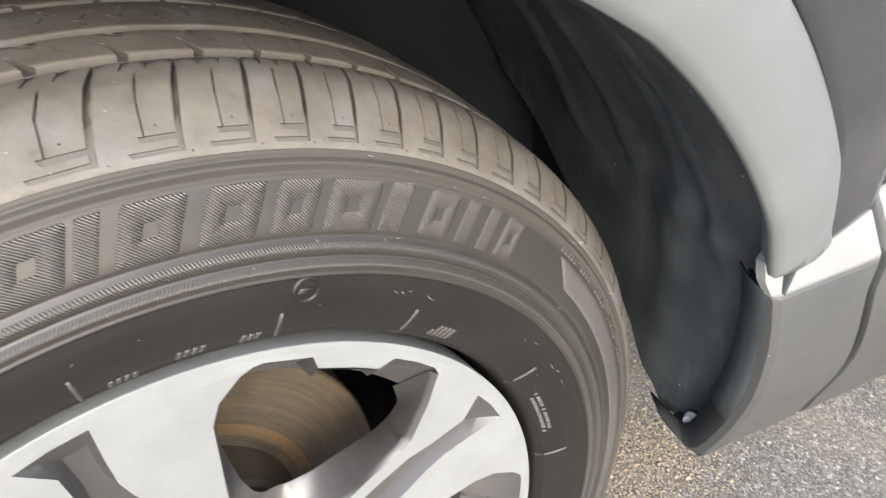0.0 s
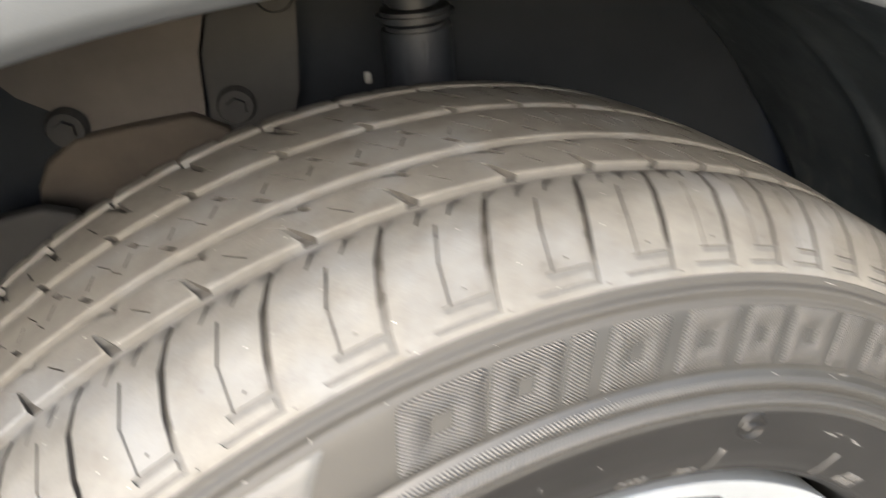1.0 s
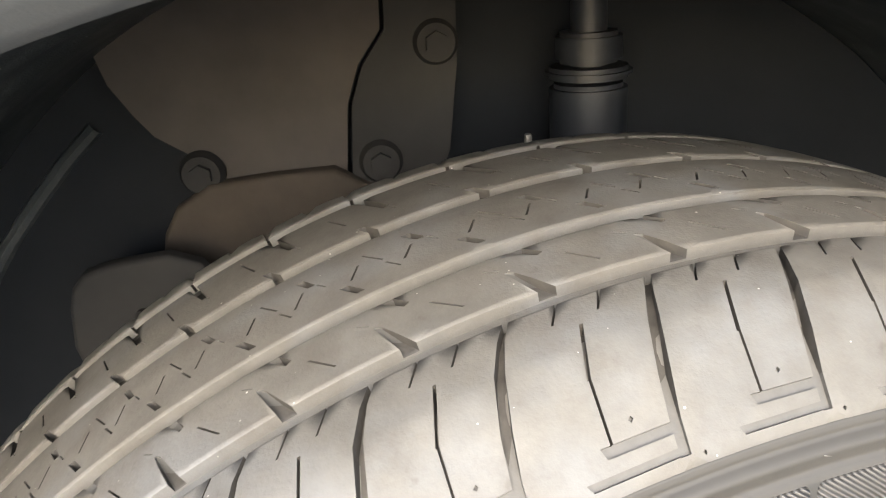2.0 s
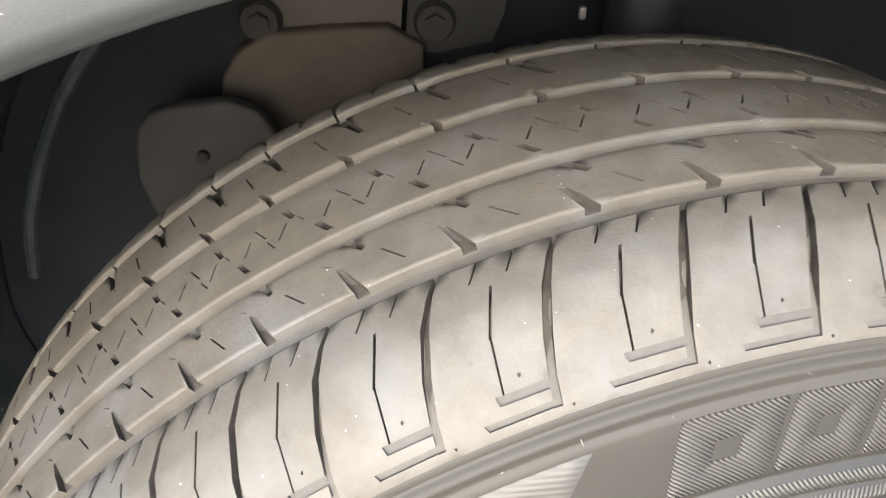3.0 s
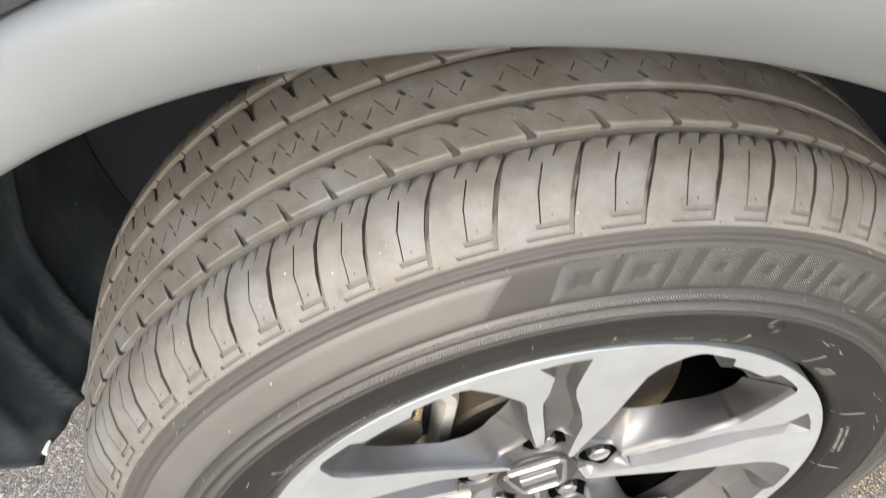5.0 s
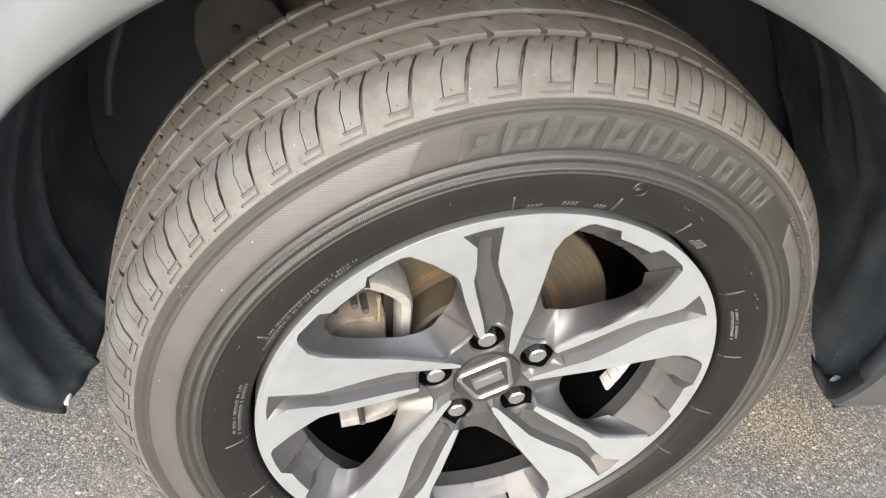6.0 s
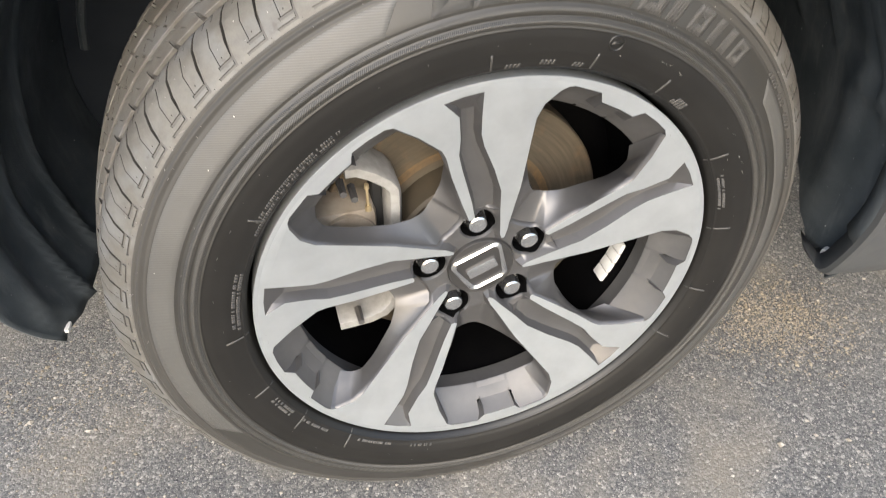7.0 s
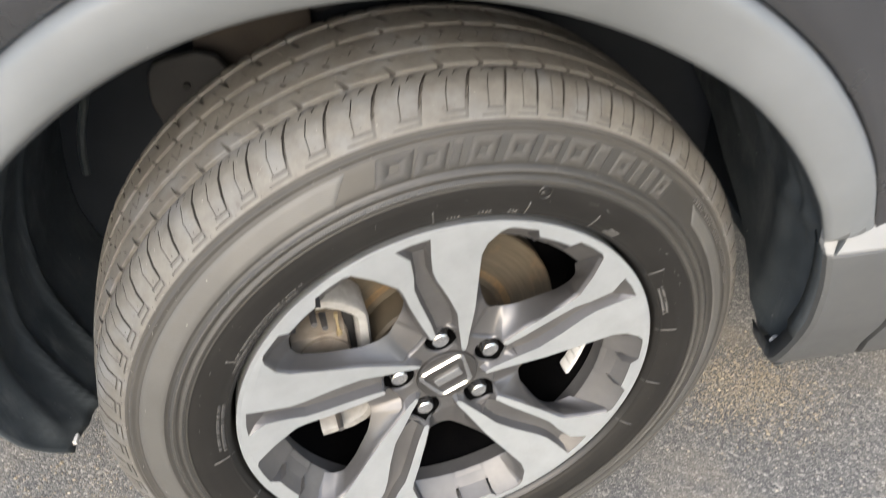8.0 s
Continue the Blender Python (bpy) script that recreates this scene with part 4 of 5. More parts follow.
        bm_part("balance_weight", bm, WHITECLIP, alloy, "grey stick-on balance weight" if k == 0 else "", m=spin(-17.5 - 4.2 * k))


# ---- brake ----
def build_brake():
    disc = [(0.094, 0.050), (0.094, 0.1555), (0.092, 0.1570), (0.070, 0.1570), (0.0680, 0.1555), (0.0680, 0.0930), (0.0660, 0.0870), (0.034, 0.0850), (0.030, 0.0820), (0.030, 0.0300)]
    part("brake_disc", mesh_of("brake_disc", *lathe(disc, 96), DISC), car, "brown rusty brake disc", WHEEL, 30)
    shield = [(0.104, 0.040), (0.104, 0.146), (0.101, 0.152), (0.104, 0.156)]
    # black disc added behind the brake to shut light out of the wheel
    part("light_block_disc", mesh_of("light_block_disc", *lathe([(0.112, 0.030), (0.112, 0.185), (0.118, 0.197), (0.126, 0.197)], 72), HOLE), car, "added black disc that keeps the wheel's inside dark", WHEEL, 30)
    part("dust_shield", mesh_of("dust_shield", *lathe(shield, 72), SHIELD), car, "brown dusty brake shield", WHEEL, 30)
    caliper = part("brake_caliper", None, car, "grey cast brake caliper", WHEEL)
    bm = bmesh.new()
    path = [(-0.1260, 0.1265), (-0.1150, 0.1262), (-0.1010, 0.1185), (-0.0875, 0.1075), (-0.0815, 0.0985), (-0.0810, 0.0900), (-0.0820, 0.0600), (-0.0830, 0.0100), (-0.0850, -0.0350), (-0.0900, -0.0530), (-0.1000, -0.0640), (-0.1160, -0.0700), (-0.1500, -0.0720)]
    rings = []
    for k, (x, z) in enumerate(path):
        (xa, za), (xb, zb) = path[max(k - 1, 0)], path[min(k + 1, len(path) - 1)]
        l = math.hypot(xb - xa, zb - za)
        nx, nz = -(zb - za) / l, (xb - xa) / l
        half, ring = 0.0072, []
        for u, y in ((-1, 0.026), (-0.6, 0.0215), (0.6, 0.0215), (1, 0.026), (1, 0.066), (-1, 0.066)):
            ring.append(bm.verts.new((x + nx * u * half, y, z + nz * u * half)))
        rings.append(ring)
    for p, q in zip(rings, rings[1:]):
        for k in range(6):
            bm.faces.new((p[k], p[(k + 1) % 6], q[(k + 1) % 6], q[k]))
    bm.faces.new(rings[0])
    bm.faces.new(rings[-1])
    bm_part("bracket", bm, CAST, caliper, "", None, 50)
    bm = bmesh.new()
    bmesh.ops.create_cone(bm, cap_ends=True, segments=32, radius1=0.034, radius2=0.029, depth=0.05, matrix=Matrix.Translation((-0.128, 0.055, 0.040)) @ Matrix.Rotation(radians(90), 4, "X"))
    box(bm, (-0.130, 0.058, 0.046), (0.066, 0.050, 0.056), 0.012)
    box(bm, (-0.137, 0.064, -0.020), (0.058, 0.050, 0.070), 0.012)
    bm_part("piston_housing", bm, TANMETAL, caliper, "tan dusty piston housing")
    # black block added for the shadow between housing and bracket
    bm = bmesh.new()
    box(bm, (-0.0945, 0.060, 0.050), (0.010, 0.030, 0.090), 0.002)
    bm_part("shadow_block", bm, BLACK, caliper, "black block in place of the shadow beside the piston housing")
    bm = bmesh.new()
    for z, r, d in ((0.084, 0.0036, 0.006), (0.097, 0.0016, 0.022), (0.109, 0.0026, 0.005)):
        bmesh.ops.create_cone(bm, cap_ends=True, segments=12, radius1=r, radius2=r * 0.85, depth=d, matrix=Matrix.Translation((-0.1075, 0.022, z)))
    bm_part("bleed_screw", bm, BRASS, caliper, "brass bleed screw")
    for x, z in ((-0.1310, 0.1120), (-0.1210, 0.1040), (-0.128, -0.060)):
        bm = bmesh.new()
        bmesh.ops.create_cone(bm, cap_ends=True, segments=6, radius1=0.0042, radius2=0.0036, depth=0.022, matrix=Matrix.Translation((x, 0.022, z)) @ Matrix.Rotation(radians(90), 4, "X"))
        bm_part("bolt", bm, DARKPAINT, caliper)


# ---- bodywork round the wheel ----
C1, R1, C2, R2 = (-0.0503, 0.3729), 0.4334, (-0.0333, 0.3891), 0.4728  # the trim's inner and outer edges
CL, RL = (-0.0385, 0.3545), 0.4485  # the liner


def curl(a):
    return 0.090 * max(0.0, (a - 160) / 36) ** 2


def arch_in(a, dr=0.0, dy=0.0):
    x = C1[0] + (R1 + dr - 0.010 * max(0, (a - 175) / 22)) * math.cos(radians(a))
    return (x, -0.0563 + 0.0152 * (x - C1[0]) + 0.1077 * (x - C1[0]) ** 2 - 0.014 * (x - C1[0]) ** 3 + curl(a) + dy, C1[1] + (R1 + dr - 0.010 * max(0, (a - 175) / 22)) * math.sin(radians(a)))


def arch_out(a, dr=0.0, dy=0.0):
    x, e = C2[0] + (R2 + dr) * math.cos(radians(a)), C2[0] + R2 * math.cos(radians(a))
    return (x, -0.0815 - 0.0508 * (e - C2[0]) + 0.2181 * (e - C2[0]) ** 2 + 0.0257 * (e - C2[0]) ** 3 + 1.15 * curl(a) + dy, C2[1] + (R2 + dr) * math.sin(radians(a)))


def roll_in(a):
    """How far the trim's lip rolls inwards: fully over the top of the wheel, not at the sides."""
    up, down = min(1.0, max(0.0, (a - 72) / 22)), min(1.0, max(0.0, (142 - a) / 18))
    return 0.72 * up * up * (3 - 2 * up) * down * down * (3 - 2 * down)


def lip_at(a, dr=0.0, dy=0.0):
    """The trim's inner lip, which stands further out behind the wheel."""
    f = min(1.0, max(0.0, (64 - a) / 16))
    return arch_in(a, dr + 0.0099 * f, dy - 0.0294 * f)


def build_body():
    rows = []
    for i in range(151):
        a = 16.5 + (197 - 16.5) * i / 150
        p, q = Vector(arch_out(a, -0.0070)), Vector(lip_at(a, 0.002))
        row = [arch_out(a, 0.0006, 0.024), arch_out(a, 0.0004, 0.0120), arch_out(a, -0.0004, 0.0075), arch_out(a, -0.0020, 0.0040), arch_out(a, -0.0042, 0.0013), tuple(p)]
        for k in range(1, 8):
            t = k / 8
            m = p.lerp(q, t)
            row.append((m.x, m.y - 0.0035 * math.sin(math.pi * t), m.z))
        s = roll_in(a)
        o = min(1.0, max(0.0, (72 - a) / 16))
        row += [tuple(q), lip_at(a, 0.0002 - 0.0006 * s + 0.0015 * o, 0.0025), lip_at(a, 0.0055 * o - 0.0028 * s, 0.007), lip_at(a, 0.0100 * o - 0.0060 * s, 0.0125), lip_at(a, 0.0008 + 0.0125 * o - 0.0098 * s, 0.018), lip_at(a, 0.006 + 0.010 * o - 0.015 * s, 0.022)]
        tuck = 0.0095 * min(1.0, max(0.0, (27 - a) / 8))
        rows.append([(x, y + tuck, max(z, 0.5100) if x < 0 else z) for x, y, z in row])
    trim_mesh = grid_mesh("wheel_arch_trim", rows, CLAD)
    # behind the wheel the trim is cut off along the sill's ledge
    bm = bmesh.new()
    bm.from_mesh(trim_mesh)
    bmesh.ops.bisect_plane(bm, geom=bm.verts[:] + bm.edges[:] + bm.faces[:], plane_co=(0.360, 0, 0.5245), plane_no=(-0.07, 0, 1))
    gone = [f for f in bm.faces if f.calc_center_median().x > 0 and f.calc_center_median().z < 0.5245 + 0.07 * (f.calc_center_median().x - 0.360)]
    bmesh.ops.delete(bm, geom=gone, context="FACES")
    bm.to_mesh(trim_mesh)
    bm.free()
    thick(part("wheel_arch_trim", trim_mesh, car, "matt grey plastic wheel-arch trim, dusty"), 0.0025)

    # painted wing above the trim, to the door gap
    rows = []
    for i in range(91):
        a = 14.6 + (166 - 14.6) * i / 90
        d = Vector((math.cos(radians(a)), math.sin(radians(a))))
        e = arch_out(a, -0.001, 0.009)
        far = min([(b - c) / v for b, c, v in ((0.4665 if d.x > 0 else -0.85, C2[0], d.x), (1.08, C2[1], d.y)) if abs(v) > 1e-4 and (b - c) / v > 0])
        row = []
        for k in range(13):
            t = k / 12
            rr = R2 + 0.0050 + (far - R2 - 0.0050) * t
            out = (rr - R2)
            tuck = 0.0095 * min(1.0, max(0.0, (27 - a) / 8))
            row.append((C2[0] + rr * d.x, e[1] + tuck + 0.004 * t + 0.35 * max(0, out) ** 2, max(0.5110, C2[1] + rr * d.y)))
            if k == 0:
                x, y, z = row[0]
                row = [(x, y + 0.016, z), (x, y + 0.0015, z), (x + 0.0012 * d.x, y, z + 0.0012 * d.y)]
        rows.append(row)
    thick(part("front_wing", grid_mesh("front_wing", rows, PAINT), car, "dark grey metallic painted wing"), 0.002)

    # bumper corner below and ahead of the arch
    rows = []
    for i in range(31):
        a = 166 + (197 - 166) * i / 30
        e = arch_out(a, -0.001, 0.010)
        row = []
        for k in range(11):
            t = k / 10
            x = e[0] - 0.42 * t
            z = e[2] + (max(0.243, e[2] + 0.06 * (166 - a) / 31 + 0.0) - e[2]) * t
            row.append((x, e[1] + 0.9 * (0.42 * t) ** 2, z))
        rows.append(row)
    under = [(p[0], p[1] + 0.10, p[2] + 0.004) for p in rows[-1]]
    rows += [[(p[0], p[1] + 0.006, p[2] - 0.003) for p in rows[-1]], under]
    thick(part("bumper_corner", grid_mesh("bumper_corner", rows, CLAD), car, "grey plastic bumper corner"), 0.003)

    # sill trim behind the wheel, its sloping ledge coloured pale for skylight, then the gap and the door
    ledge = [(0.5280, -0.0250), (0.5200, -0.0325), (0.5160, -0.0358), (0.5060, -0.0405), (0.4985, -0.0440), (0.4960, -0.0449), (0.4930, -0.0456), (0.4700, -0.0458), (0.4500, -0.0452), (0.4300, -0.0435), (0.4100, -0.0410), (0.3900, -0.0375), (0.3700, -0.0330), (0.3500, -0.0270), (0.3300, -0.0200), (0.3100, -0.0120), (0.2950, -0.0050), (0.2850, 0.0030), (0.2810, 0.0120), (0.2800, 0.0500)]
    zl, xl = (0.280, 0.300, 0.342, 0.360, 0.390, 0.412, 0.448, 0.477, 0.496, 0.508, 0.516, 0.520, 0.530), (0.394, 0.394, 0.3945, 0.3945, 0.3950, 0.3930, 0.3895, 0.3850, 0.3810, 0.3770, 0.3790, 0.388, 0.405)
    zg, xg = (0.280, 0.300, 0.330, 0.346, 0.366, 0.396, 0.425, 0.462, 0.485, 0.4905, 0.501, 0.511, 0.530), (0.4960, 0.4880, 0.4800, 0.4800, 0.4828, 0.4832, 0.4769, 0.4685, 0.4665, 0.4700, 0.4725, 0.4670, 0.4665)
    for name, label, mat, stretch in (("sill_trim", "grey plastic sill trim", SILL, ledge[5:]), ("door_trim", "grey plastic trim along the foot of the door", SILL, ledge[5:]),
                                      ("sill_ledge", "sloping ledge on the sill trim, coloured pale for skylight", PALE, ledge[:6]), ("door_ledge", "sloping ledge on the door's trim, coloured pale for skylight", PALE, ledge[:6])):
        rows = []
        for z, y in stretch:
            left, gap = float(np.interp(z, zl, xl)), float(np.interp(z, zg, xg))
            if name.startswith("sill"):
                row = [(left + 0.010, y + (0.030 if mat is SILL else 0.009), z), (left + 0.0008, y + 0.006, z), (left + 0.0015, y + 0.0015, z)] + [(left + 0.005 + (gap - 0.0030 - left - 0.005) * k / 8, y, z) for k in range(9)] + [(gap - 0.0020, y + 0.0012, z), (gap - 0.0018, y + 0.034, z)]
            else:
                row = [(gap + 0.0082, y + 0.034, z), (gap + 0.0084, y + 0.0012, z)] + [(gap + 0.0086 + (1.7 - gap) * (k / 10) ** 2, y - 0.0005, z) for k in range(11)]
            # the ledge climbs a little towards the rear
            rows.append([(x, y, z + (0.07 * (min(x, 0.52) - 0.375) * (z - 0.496) / 0.02 if mat is PALE else 0.0)) for x, y, z in row])
        thick(part(name, grid_mesh(name, rows, mat), car, label, sharp=22), 0.0025)
    # the liner's black flange, tucked against the sill's edge
    flange = [[(float(np.interp(z, zl, xl)) + d, y + e, z) for d, e in ((0.0012, 0.0042), (-0.0016, 0.0062), (-0.0012, 0.018), (0.006, 0.036))] for z, y in ledge[4:14]]
    thick(part("liner_flange", grid_mesh("liner_flange", flange, LINER), car, "black flange of the wheel-arch liner"), 0.0012)
    seal = [[(float(np.interp(z, zg, xg)) + d, y + 0.006, z) for d in (-0.0016, 0.0081)] for z, y in ledge]
    part("door_seal", grid_mesh("door_seal", seal, BLACK), car, "black seal in the gap")
    upper = [[(x, -0.0262 + 0.30 * max(0.0, z - 0.62) ** 2 + 0.002, z) for x in (0.4635, 0.4745)] for z in (0.505, 0.6, 0.8, 1.08)]
    part("door_seal", grid_mesh("door_seal", upper, BLACK), car)
    rows = []
    for z in (0.500, 0.5145, 0.52, 0.60, 0.7, 0.8, 0.9, 1.08):
        y = -0.0275 + 0.30 * max(0.0, z - 0.62) ** 2
        rows.append([(0.4708, y + 0.012, z), (0.4708, y + 0.0015, z), (0.4725, y, z)] + [(0.4725 + 1.2 * k / 6, y - 0.004 * math.sin(k / 6 * 3), z) for k in range(1, 7)])
    thick(part("front_door", grid_mesh("front_door", rows, PAINT), car, "dark grey metallic painted door"), 0.002)

    # black wheel-arch liner
    def liner_edge(a):
        if a >= 17:
            p = arch_in(a, 0.004, float(np.interp(a, (17, 48, 66, 84, 172, 186), (-0.014, -0.014, 0.000, 0.020, 0.020, 0.002))))
            return p[1]
        return float(np.interp(a, (-14, -9, 0, 10, 17), (0.026, -0.002, -0.026, -0.036, -0.030)))

    def liner_end(a):
        if a < 20:
            return float(np.interp(a, (-14, -9, 0, 10, 20), (0.040, 0.080, 0.16, 0.26, 0.36)))
        return float(np.interp(a, (20, 30, 194, 197), (0.36, 0.392, 0.392, 0.37)))

    rows = []
    for i in range(121):
        a = -10.5 + 206.3 * i / 120
        y0, y1 = liner_edge(a), liner_end(a)
        row = []
        for k in range(61):
            y = y0 + (y1 - y0) * k / 60
            side = max(0.0, abs(a - 92) - 45) / 60
            bulge = sum(h * math.exp(-(((y - c - 0.02 * math.sin(radians(a))) / w) ** 2)) for c, w, h in ((0.125, 0.007, 0.007), (0.205, 0.007, 0.008), (0.055, 0.012, 0.005)))
            if a < 20:
                away = y - y0
                bulge = 0.013 * math.exp(-((away / 0.012) ** 2)) + 0.008 / (1 + math.exp(-(away - 0.055) / 0.004)) + 0.006 * math.exp(-(((away - 0.11) / 0.02) ** 2))
            deep = bulge if a < 20 else bulge * (0.35 + min(1.0, side))
            r = RL + (0.0115 if a < 20 else 0.0085) - deep + 0.0012 * math.sin(9 * radians(a) + 40 * y)
            r += -0.010 * max(0, (a - 175) / 22) - 0.014 * max(0, (a - 178) / 16) * min(1.0, max(0.0, (y - y0 - 0.01) / 0.03))
            if 8 < a < 60:
                fade = min(1.0, (a - 8) / 10, (60 - a) / 12)
                r += fade * (0.006 / (1 + math.exp(-(y - 0.030 - 0.0006 * (a - 22)) / 0.0012)) - 0.0045 * math.exp(-(((y - 0.026 - 0.0006 * (a - 22)) / 0.0035) ** 2)))
            row.append((CL[0] + r * math.cos(radians(a)), y, CL[1] + r * math.sin(radians(a))))
        rows.append(row)
    thick(part("wheel_arch_liner", grid_mesh("wheel_arch_liner", rows, LINER), car, "black dusty plastic wheel-arch liner"), 0.003, 1.0)

    def clip(name, at, r, mat, label="", along=(1, 0, 0)):
        bm = bmesh.new()
        m = Matrix.Translation(at) @ Vector(along).to_track_quat("Z", "Y").to_matrix().to_4x4()
        bmesh.ops.create_cone(bm, cap_ends=True, segments=20, radius1=r, radius2=r * 0.7, depth=0.006, matrix=m)
        bmesh.ops.create_cone(bm, cap_ends=True, segments=16, radius1=r * 0.5, radius2=r * 0.4, depth=0.009, matrix=m)
        bm_part(name, bm, mat, car, label)

    clip("push_pin", (0.4098, 0.0322, 0.2868), 0.0076, WHITECLIP, "pale push pin in the liner", (-1, -0.3, 0.2))
    clip("push_pin", (0.4110, 0.004, 0.345), 0.0075, LINER, "black push pin in the liner", (-1, -0.3, 0.1))
    clip("push_pin", (0.4090, -0.004, 0.420), 0.0075, LINER, "", (-1, -0.3, 0.1))
    bm = bmesh.new()
    box(bm, (0.3930, -0.0446, 0.4420), (0.0050, 0.0012, 0.0022), 0.0004, Matrix.Rotation(radians(-35), 4, "Y"))
    bm_part("scuff", bm, WHITECLIP, car, "pale scuff on the sill trim")
    bm = bmesh.new()
    box(bm, (-0.4640, 0.0630, 0.2410), (0.005, 0.014, 0.005), 0.001)
    bm_part("edge_clip", bm, WHITECLIP, car, "pale metal clip at the liner's corner")


def build_wheelhouse():
    # closing panels behind and over the wheel; under the car, unseen pans added to block light
    bm = bmesh.new()
    box(bm, (0.0, 0.395, 0.60), (1.02, 0.010, 0.70), 0.002)
    bm_part("wheelhouse_wall", bm, BLACKPLASTIC, car, "dark inner wall of the wheel housing")
    for name, c, s in (("floor_pan", (1.05, 0.85, 0.305), (1.20, 1.70, 0.02)), ("floor_pan", (-0.72, 0.85, 0.305), (0.45, 1.60, 0.02)), ("floor_pan", (0.0, 1.05, 0.305), (1.0, 1.30, 0.02))):
        bm = bmesh.new()
        box(bm, c, s, 0.004)
        bm_part(name, bm, LINER, car, "dark unseen underbody, added to block light")
    # panel added behind the liner to block the sky beyond it
    bm = bmesh.new()
    box(bm, (0.458, 0.530, 0.630), (0.010, 0.940, 0.640), 0.002)
    bm_part("sky_block_panel", bm, BLACKPLASTIC, car, "added dark panel that shuts the sky out of the wheel housing")
    # dusty pressed panel with a rounded foot
    bm = bmesh.new()
    out = [(-0.302, 0.86), (-0.295, 0.790), (-0.289, 0.762), (-0.279, 0.722), (-0.266, 0.700), (-0.255, 0.685), (-0.236, 0.672), (-0.222, 0.660), (-0.211, 0.646), (-0.177, 0.640), (-0.146, 0.637), (-0.1275, 0.640), (-0.1215, 0.697), (-0.112, 0.723), (-0.095, 0.745), (-0.090, 0.86)]
    vs = [bm.verts.new((x, 0.372, z)) for x, z in out]
    f = bm.faces.new(vs)
    ext = bmesh.ops.extrude_face_region(bm, geom=[f])
    bmesh.ops.translate(bm, vec=(0, -0.008, 0), verts=[g for g in ext["geom"] if isinstance(g, bmesh.types.BMVert)])
    bm_part("inner_panel", bm, BROWN, car, "dusty brown pressed steel panel")
    bm = bmesh.new()
    out = [(-0.124, 0.635), (-0.1185, 0.697), (-0.109, 0.7225), (-0.092, 0.745), (-0.087, 0.86), (-0.040, 0.86), (-0.044, 0.720), (-0.052, 0.660), (-0.060, 0.640), (-0.100, 0.632)]
    vs = [bm.verts.new((x, 0.374, z)) for x, z in out]
    f = bm.faces.new(vs)
    ext = bmesh.ops.extrude_face_region(bm, geom=[f])
    bmesh.ops.translate(bm, vec=(0, -0.014, 0), verts=[g for g in ext["geom"] if isinstance(g, bmesh.types.BMVert)])
    bm_part("inner_panel", bm, INNER, car, "dusty grey pressed steel panel")
    for x, z in ((-0.2265, 0.6580), (-0.1020, 0.6555), (-0.0580, 0.735)):
        bm = bmesh.new()
        turn = Matrix.Rotation(radians(90), 4, "X")
        bmesh.ops.create_cone(bm, cap_ends=True, segments=28, radius1=0.016, radius2=0.013, depth=0.008, matrix=Matrix.Translation((x, 0.357, z)) @ turn)
        bmesh.ops.create_cone(bm, cap_ends=True, segments=6, radius1=0.0085, radius2=0.008, depth=0.014, matrix=Matrix.Translation((x, 0.355, z)) @ turn)
        bm_part("panel_bolt", bm, INNER, car, "dusty flanged bolt")
    def plate(name, out, y, deep, mat, label, bevel):
        bm = bmesh.new()
        f = bm.faces.new([bm.verts.new((x, y + deep, z)) for x, z in out])
        ext = bmesh.ops.extrude_face_region(bm, geom=[f])
        bmesh.ops.translate(bm, vec=(0, -deep, 0), verts=[g for g in ext["geom"] if isinstance(g, bmesh.types.BMVert)])
        edges = [e for e in bm.edges if max(v.co.y for v in e.verts) < y + 1e-5]
        bmesh.ops.bevel(bm, geom=edges, offset=bevel, segments=4, affect="EDGES", profile=0.5)
        return bm_part(name, bm, mat, car, label, None, 50)

    plate("frame_rail", [(-0.262, 0.600), (-0.258, 0.618), (-0.247, 0.636), (-0.222, 0.651), (-0.180, 0.654), (-0.135, 0.655), (-0.110, 0.640), (-0.110, 0.575), (-0.200, 0.560), (-0.262, 0.560)], 0.350, 0.012, TANRAIL, "tan dusty frame rail", 0.004)
    bracket = plate("splash_bracket", [(-0.313, 0.589), (-0.309, 0.603), (-0.300, 0.613), (-0.282, 0.618), (-0.245, 0.621), (-0.225, 0.613), (-0.214, 0.595), (-0.212, 0.565), (-0.222, 0.530), (-0.250, 0.510), (-0.290, 0.515), (-0.309, 0.530), (-0.316, 0.562)], 0.300, 0.012, INNER, "dusty rounded bracket with a hole", 0.004)
    # a solid black plug gives the bracket's hole its shade
    bm = bmesh.new()
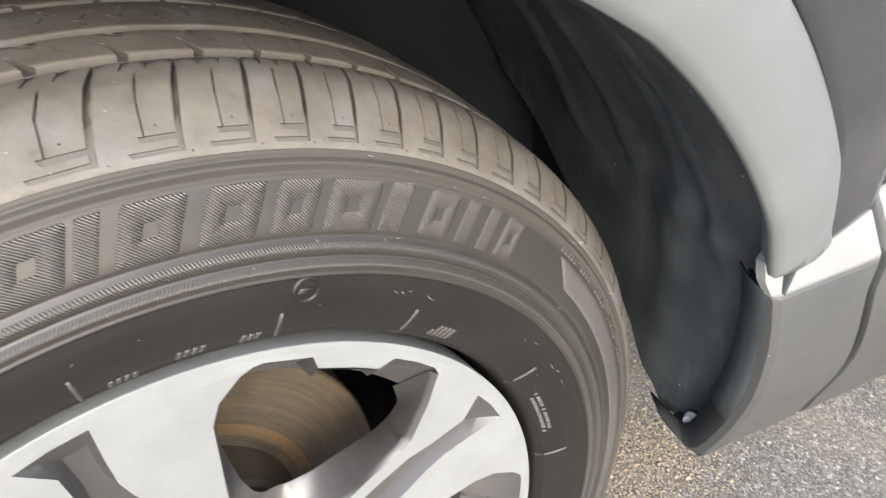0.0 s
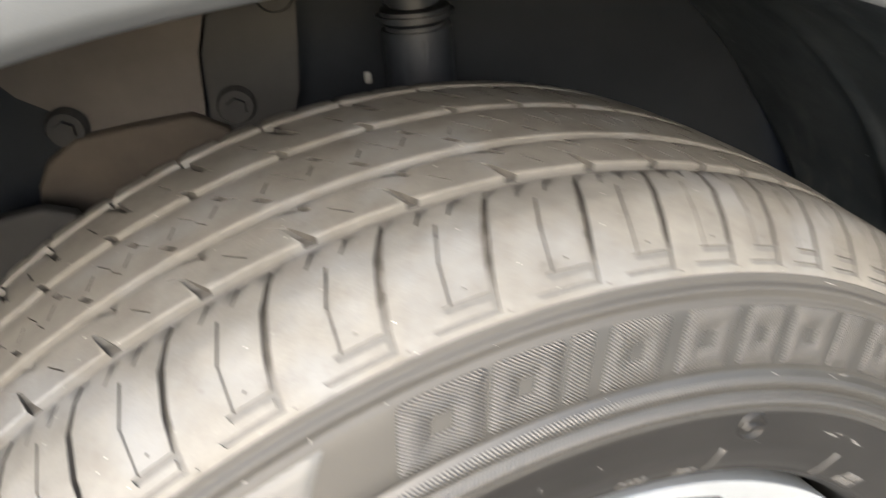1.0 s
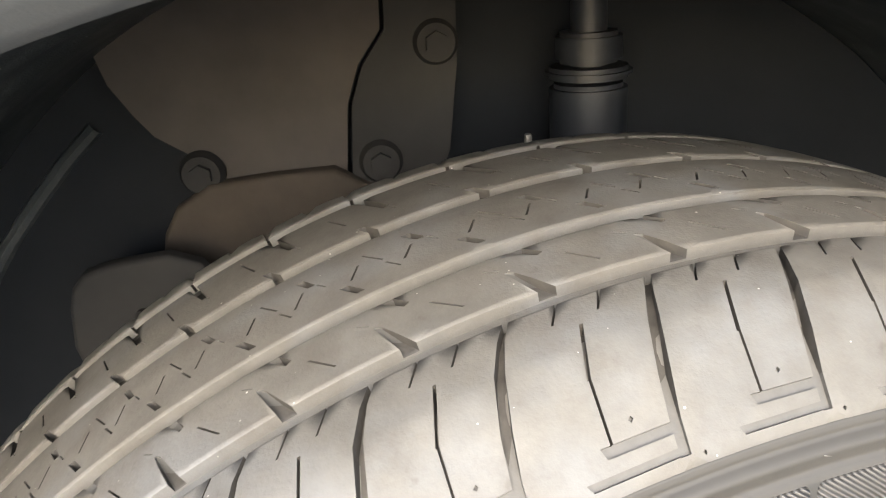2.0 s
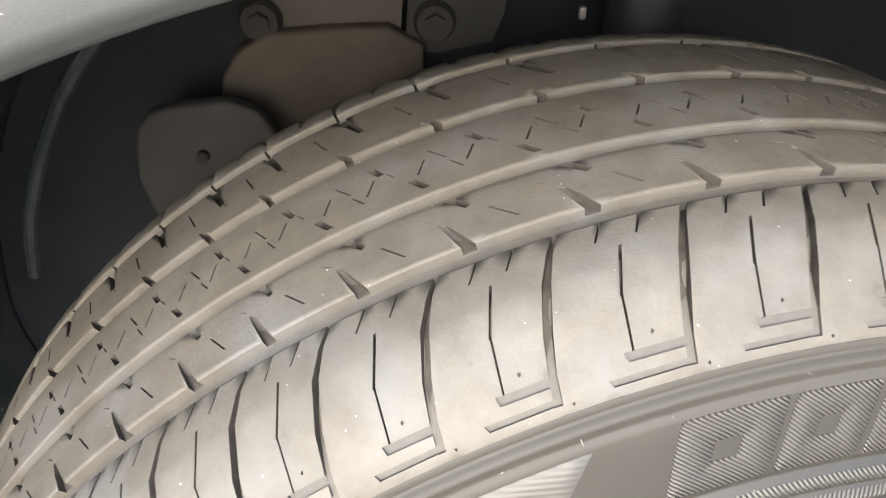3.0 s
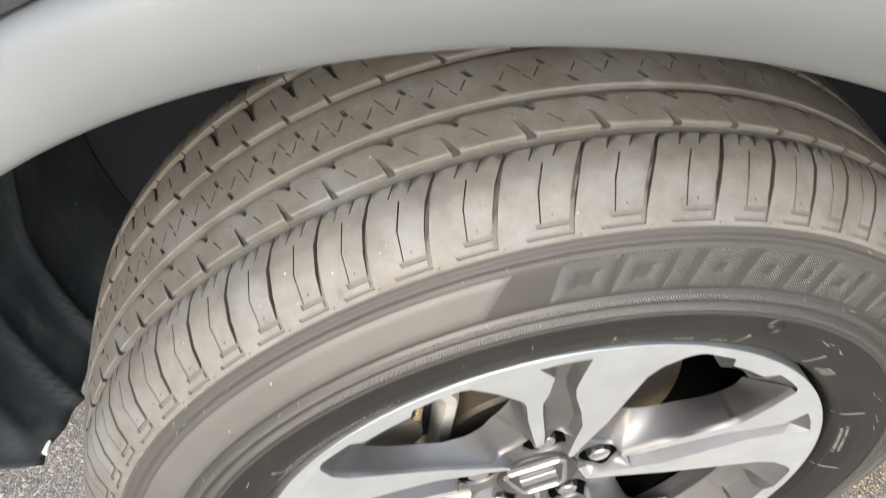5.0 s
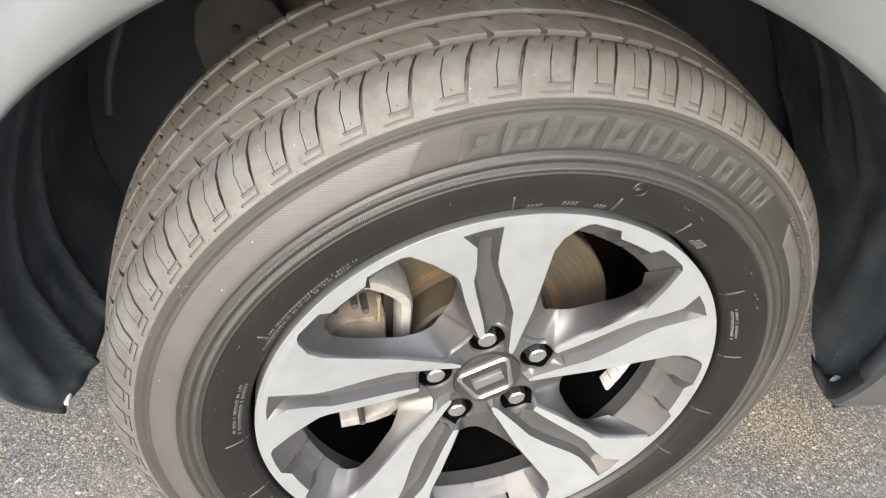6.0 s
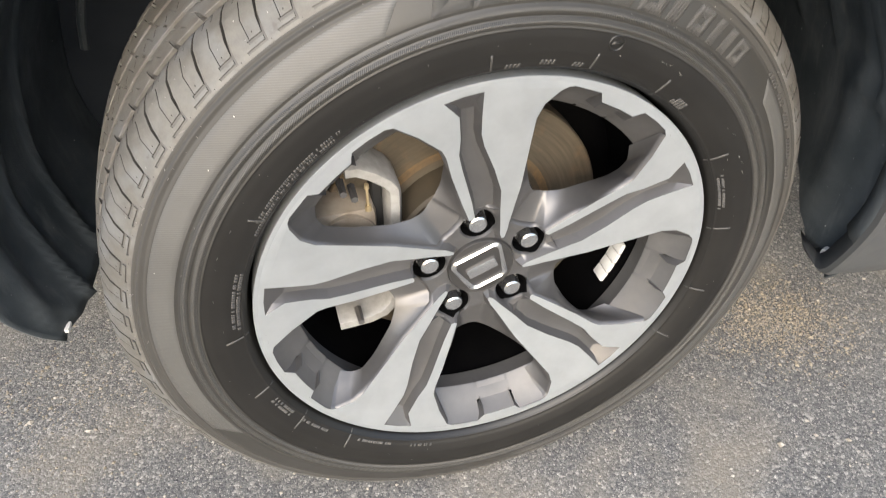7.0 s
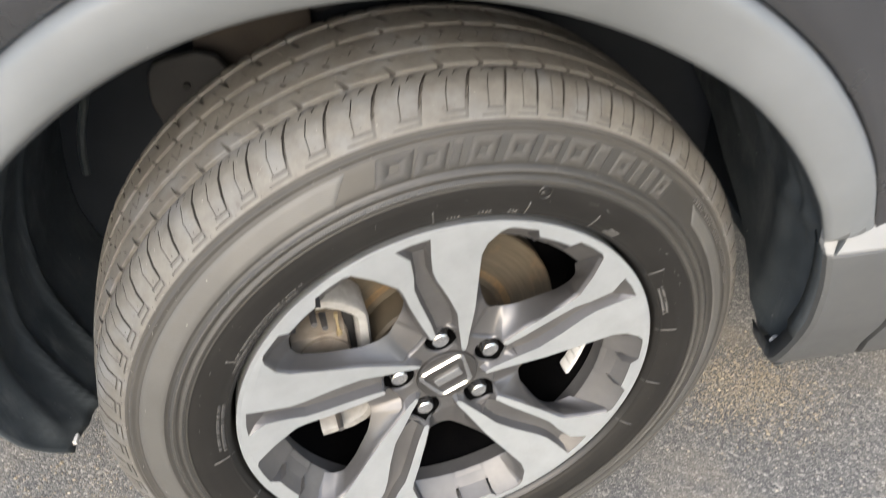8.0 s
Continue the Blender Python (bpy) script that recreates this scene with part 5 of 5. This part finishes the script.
    bmesh.ops.create_cone(bm, cap_ends=True, segments=16, radius1=0.0045, radius2=0.0045, depth=0.006, matrix=Matrix.Translation((-0.2670, 0.2985, 0.5818)) @ Matrix.Rotation(radians(90), 4, "X"))
    bm_part("dark_hole_plug", bm, BLACK, bracket)
    # a moulded bead on the inner wall
    bm = bmesh.new()
    bead, last = [(-0.301, 0.690), (-0.326, 0.668), (-0.352, 0.641), (-0.378, 0.612), (-0.397, 0.587), (-0.413, 0.560), (-0.427, 0.535), (-0.439, 0.509), (-0.450, 0.482), (-0.458, 0.454), (-0.464, 0.420)], None
    for k, (x, z) in enumerate(bead):
        a, b = bead[max(k - 1, 0)], bead[min(k + 1, len(bead) - 1)]
        d = Vector((b[0] - a[0], b[1] - a[1])).normalized()
        ring = [bm.verts.new((x - d.y * 0.0060 * u, 0.390 - 0.006 * h, z + d.x * 0.0060 * u)) for u, h in ((-1, 0), (-0.7, 0.7), (0, 1), (0.7, 0.7), (1, 0))]
        if last:
            for j in range(4):
                bm.faces.new((last[j], last[j + 1], ring[j + 1], ring[j]))
        last = ring
    bm_part("wall_bead", bm, LINER, car, "raised bead on the inner wall")
    # suspension strut
    strut = part("suspension_strut", None, car, "dark suspension strut with a collar")
    for name, z, r, h, mat in (("damper", 0.60, 0.026, 0.21, STEEL), ("collar", 0.712, 0.029, 0.008, STEEL), ("rod", 0.80, 0.012, 0.18, STEEL), ("spring_seat", 0.728, 0.022, 0.02, STEEL)):
        bm = bmesh.new()
        bmesh.ops.create_cone(bm, cap_ends=True, segments=32, radius1=r, radius2=r, depth=h, matrix=Matrix.Translation((0.040, 0.330, z)))
        bmesh.ops.bevel(bm, geom=[e for e in bm.edges if abs(e.verts[0].co.z - e.verts[1].co.z) < 1e-5], offset=0.003, segments=2, affect="EDGES")
        bm_part(name, bm, mat, strut)
    bm = bmesh.new()
    box(bm, (0.000, 0.338, 0.667), (0.005, 0.006, 0.009), 0.002)
    bm_part("wire_clip", bm, CAST, car, "small grey wire clip")


build_body()
build_wheelhouse()
build_brake()
build_alloy()
build_marks()
build_tread()
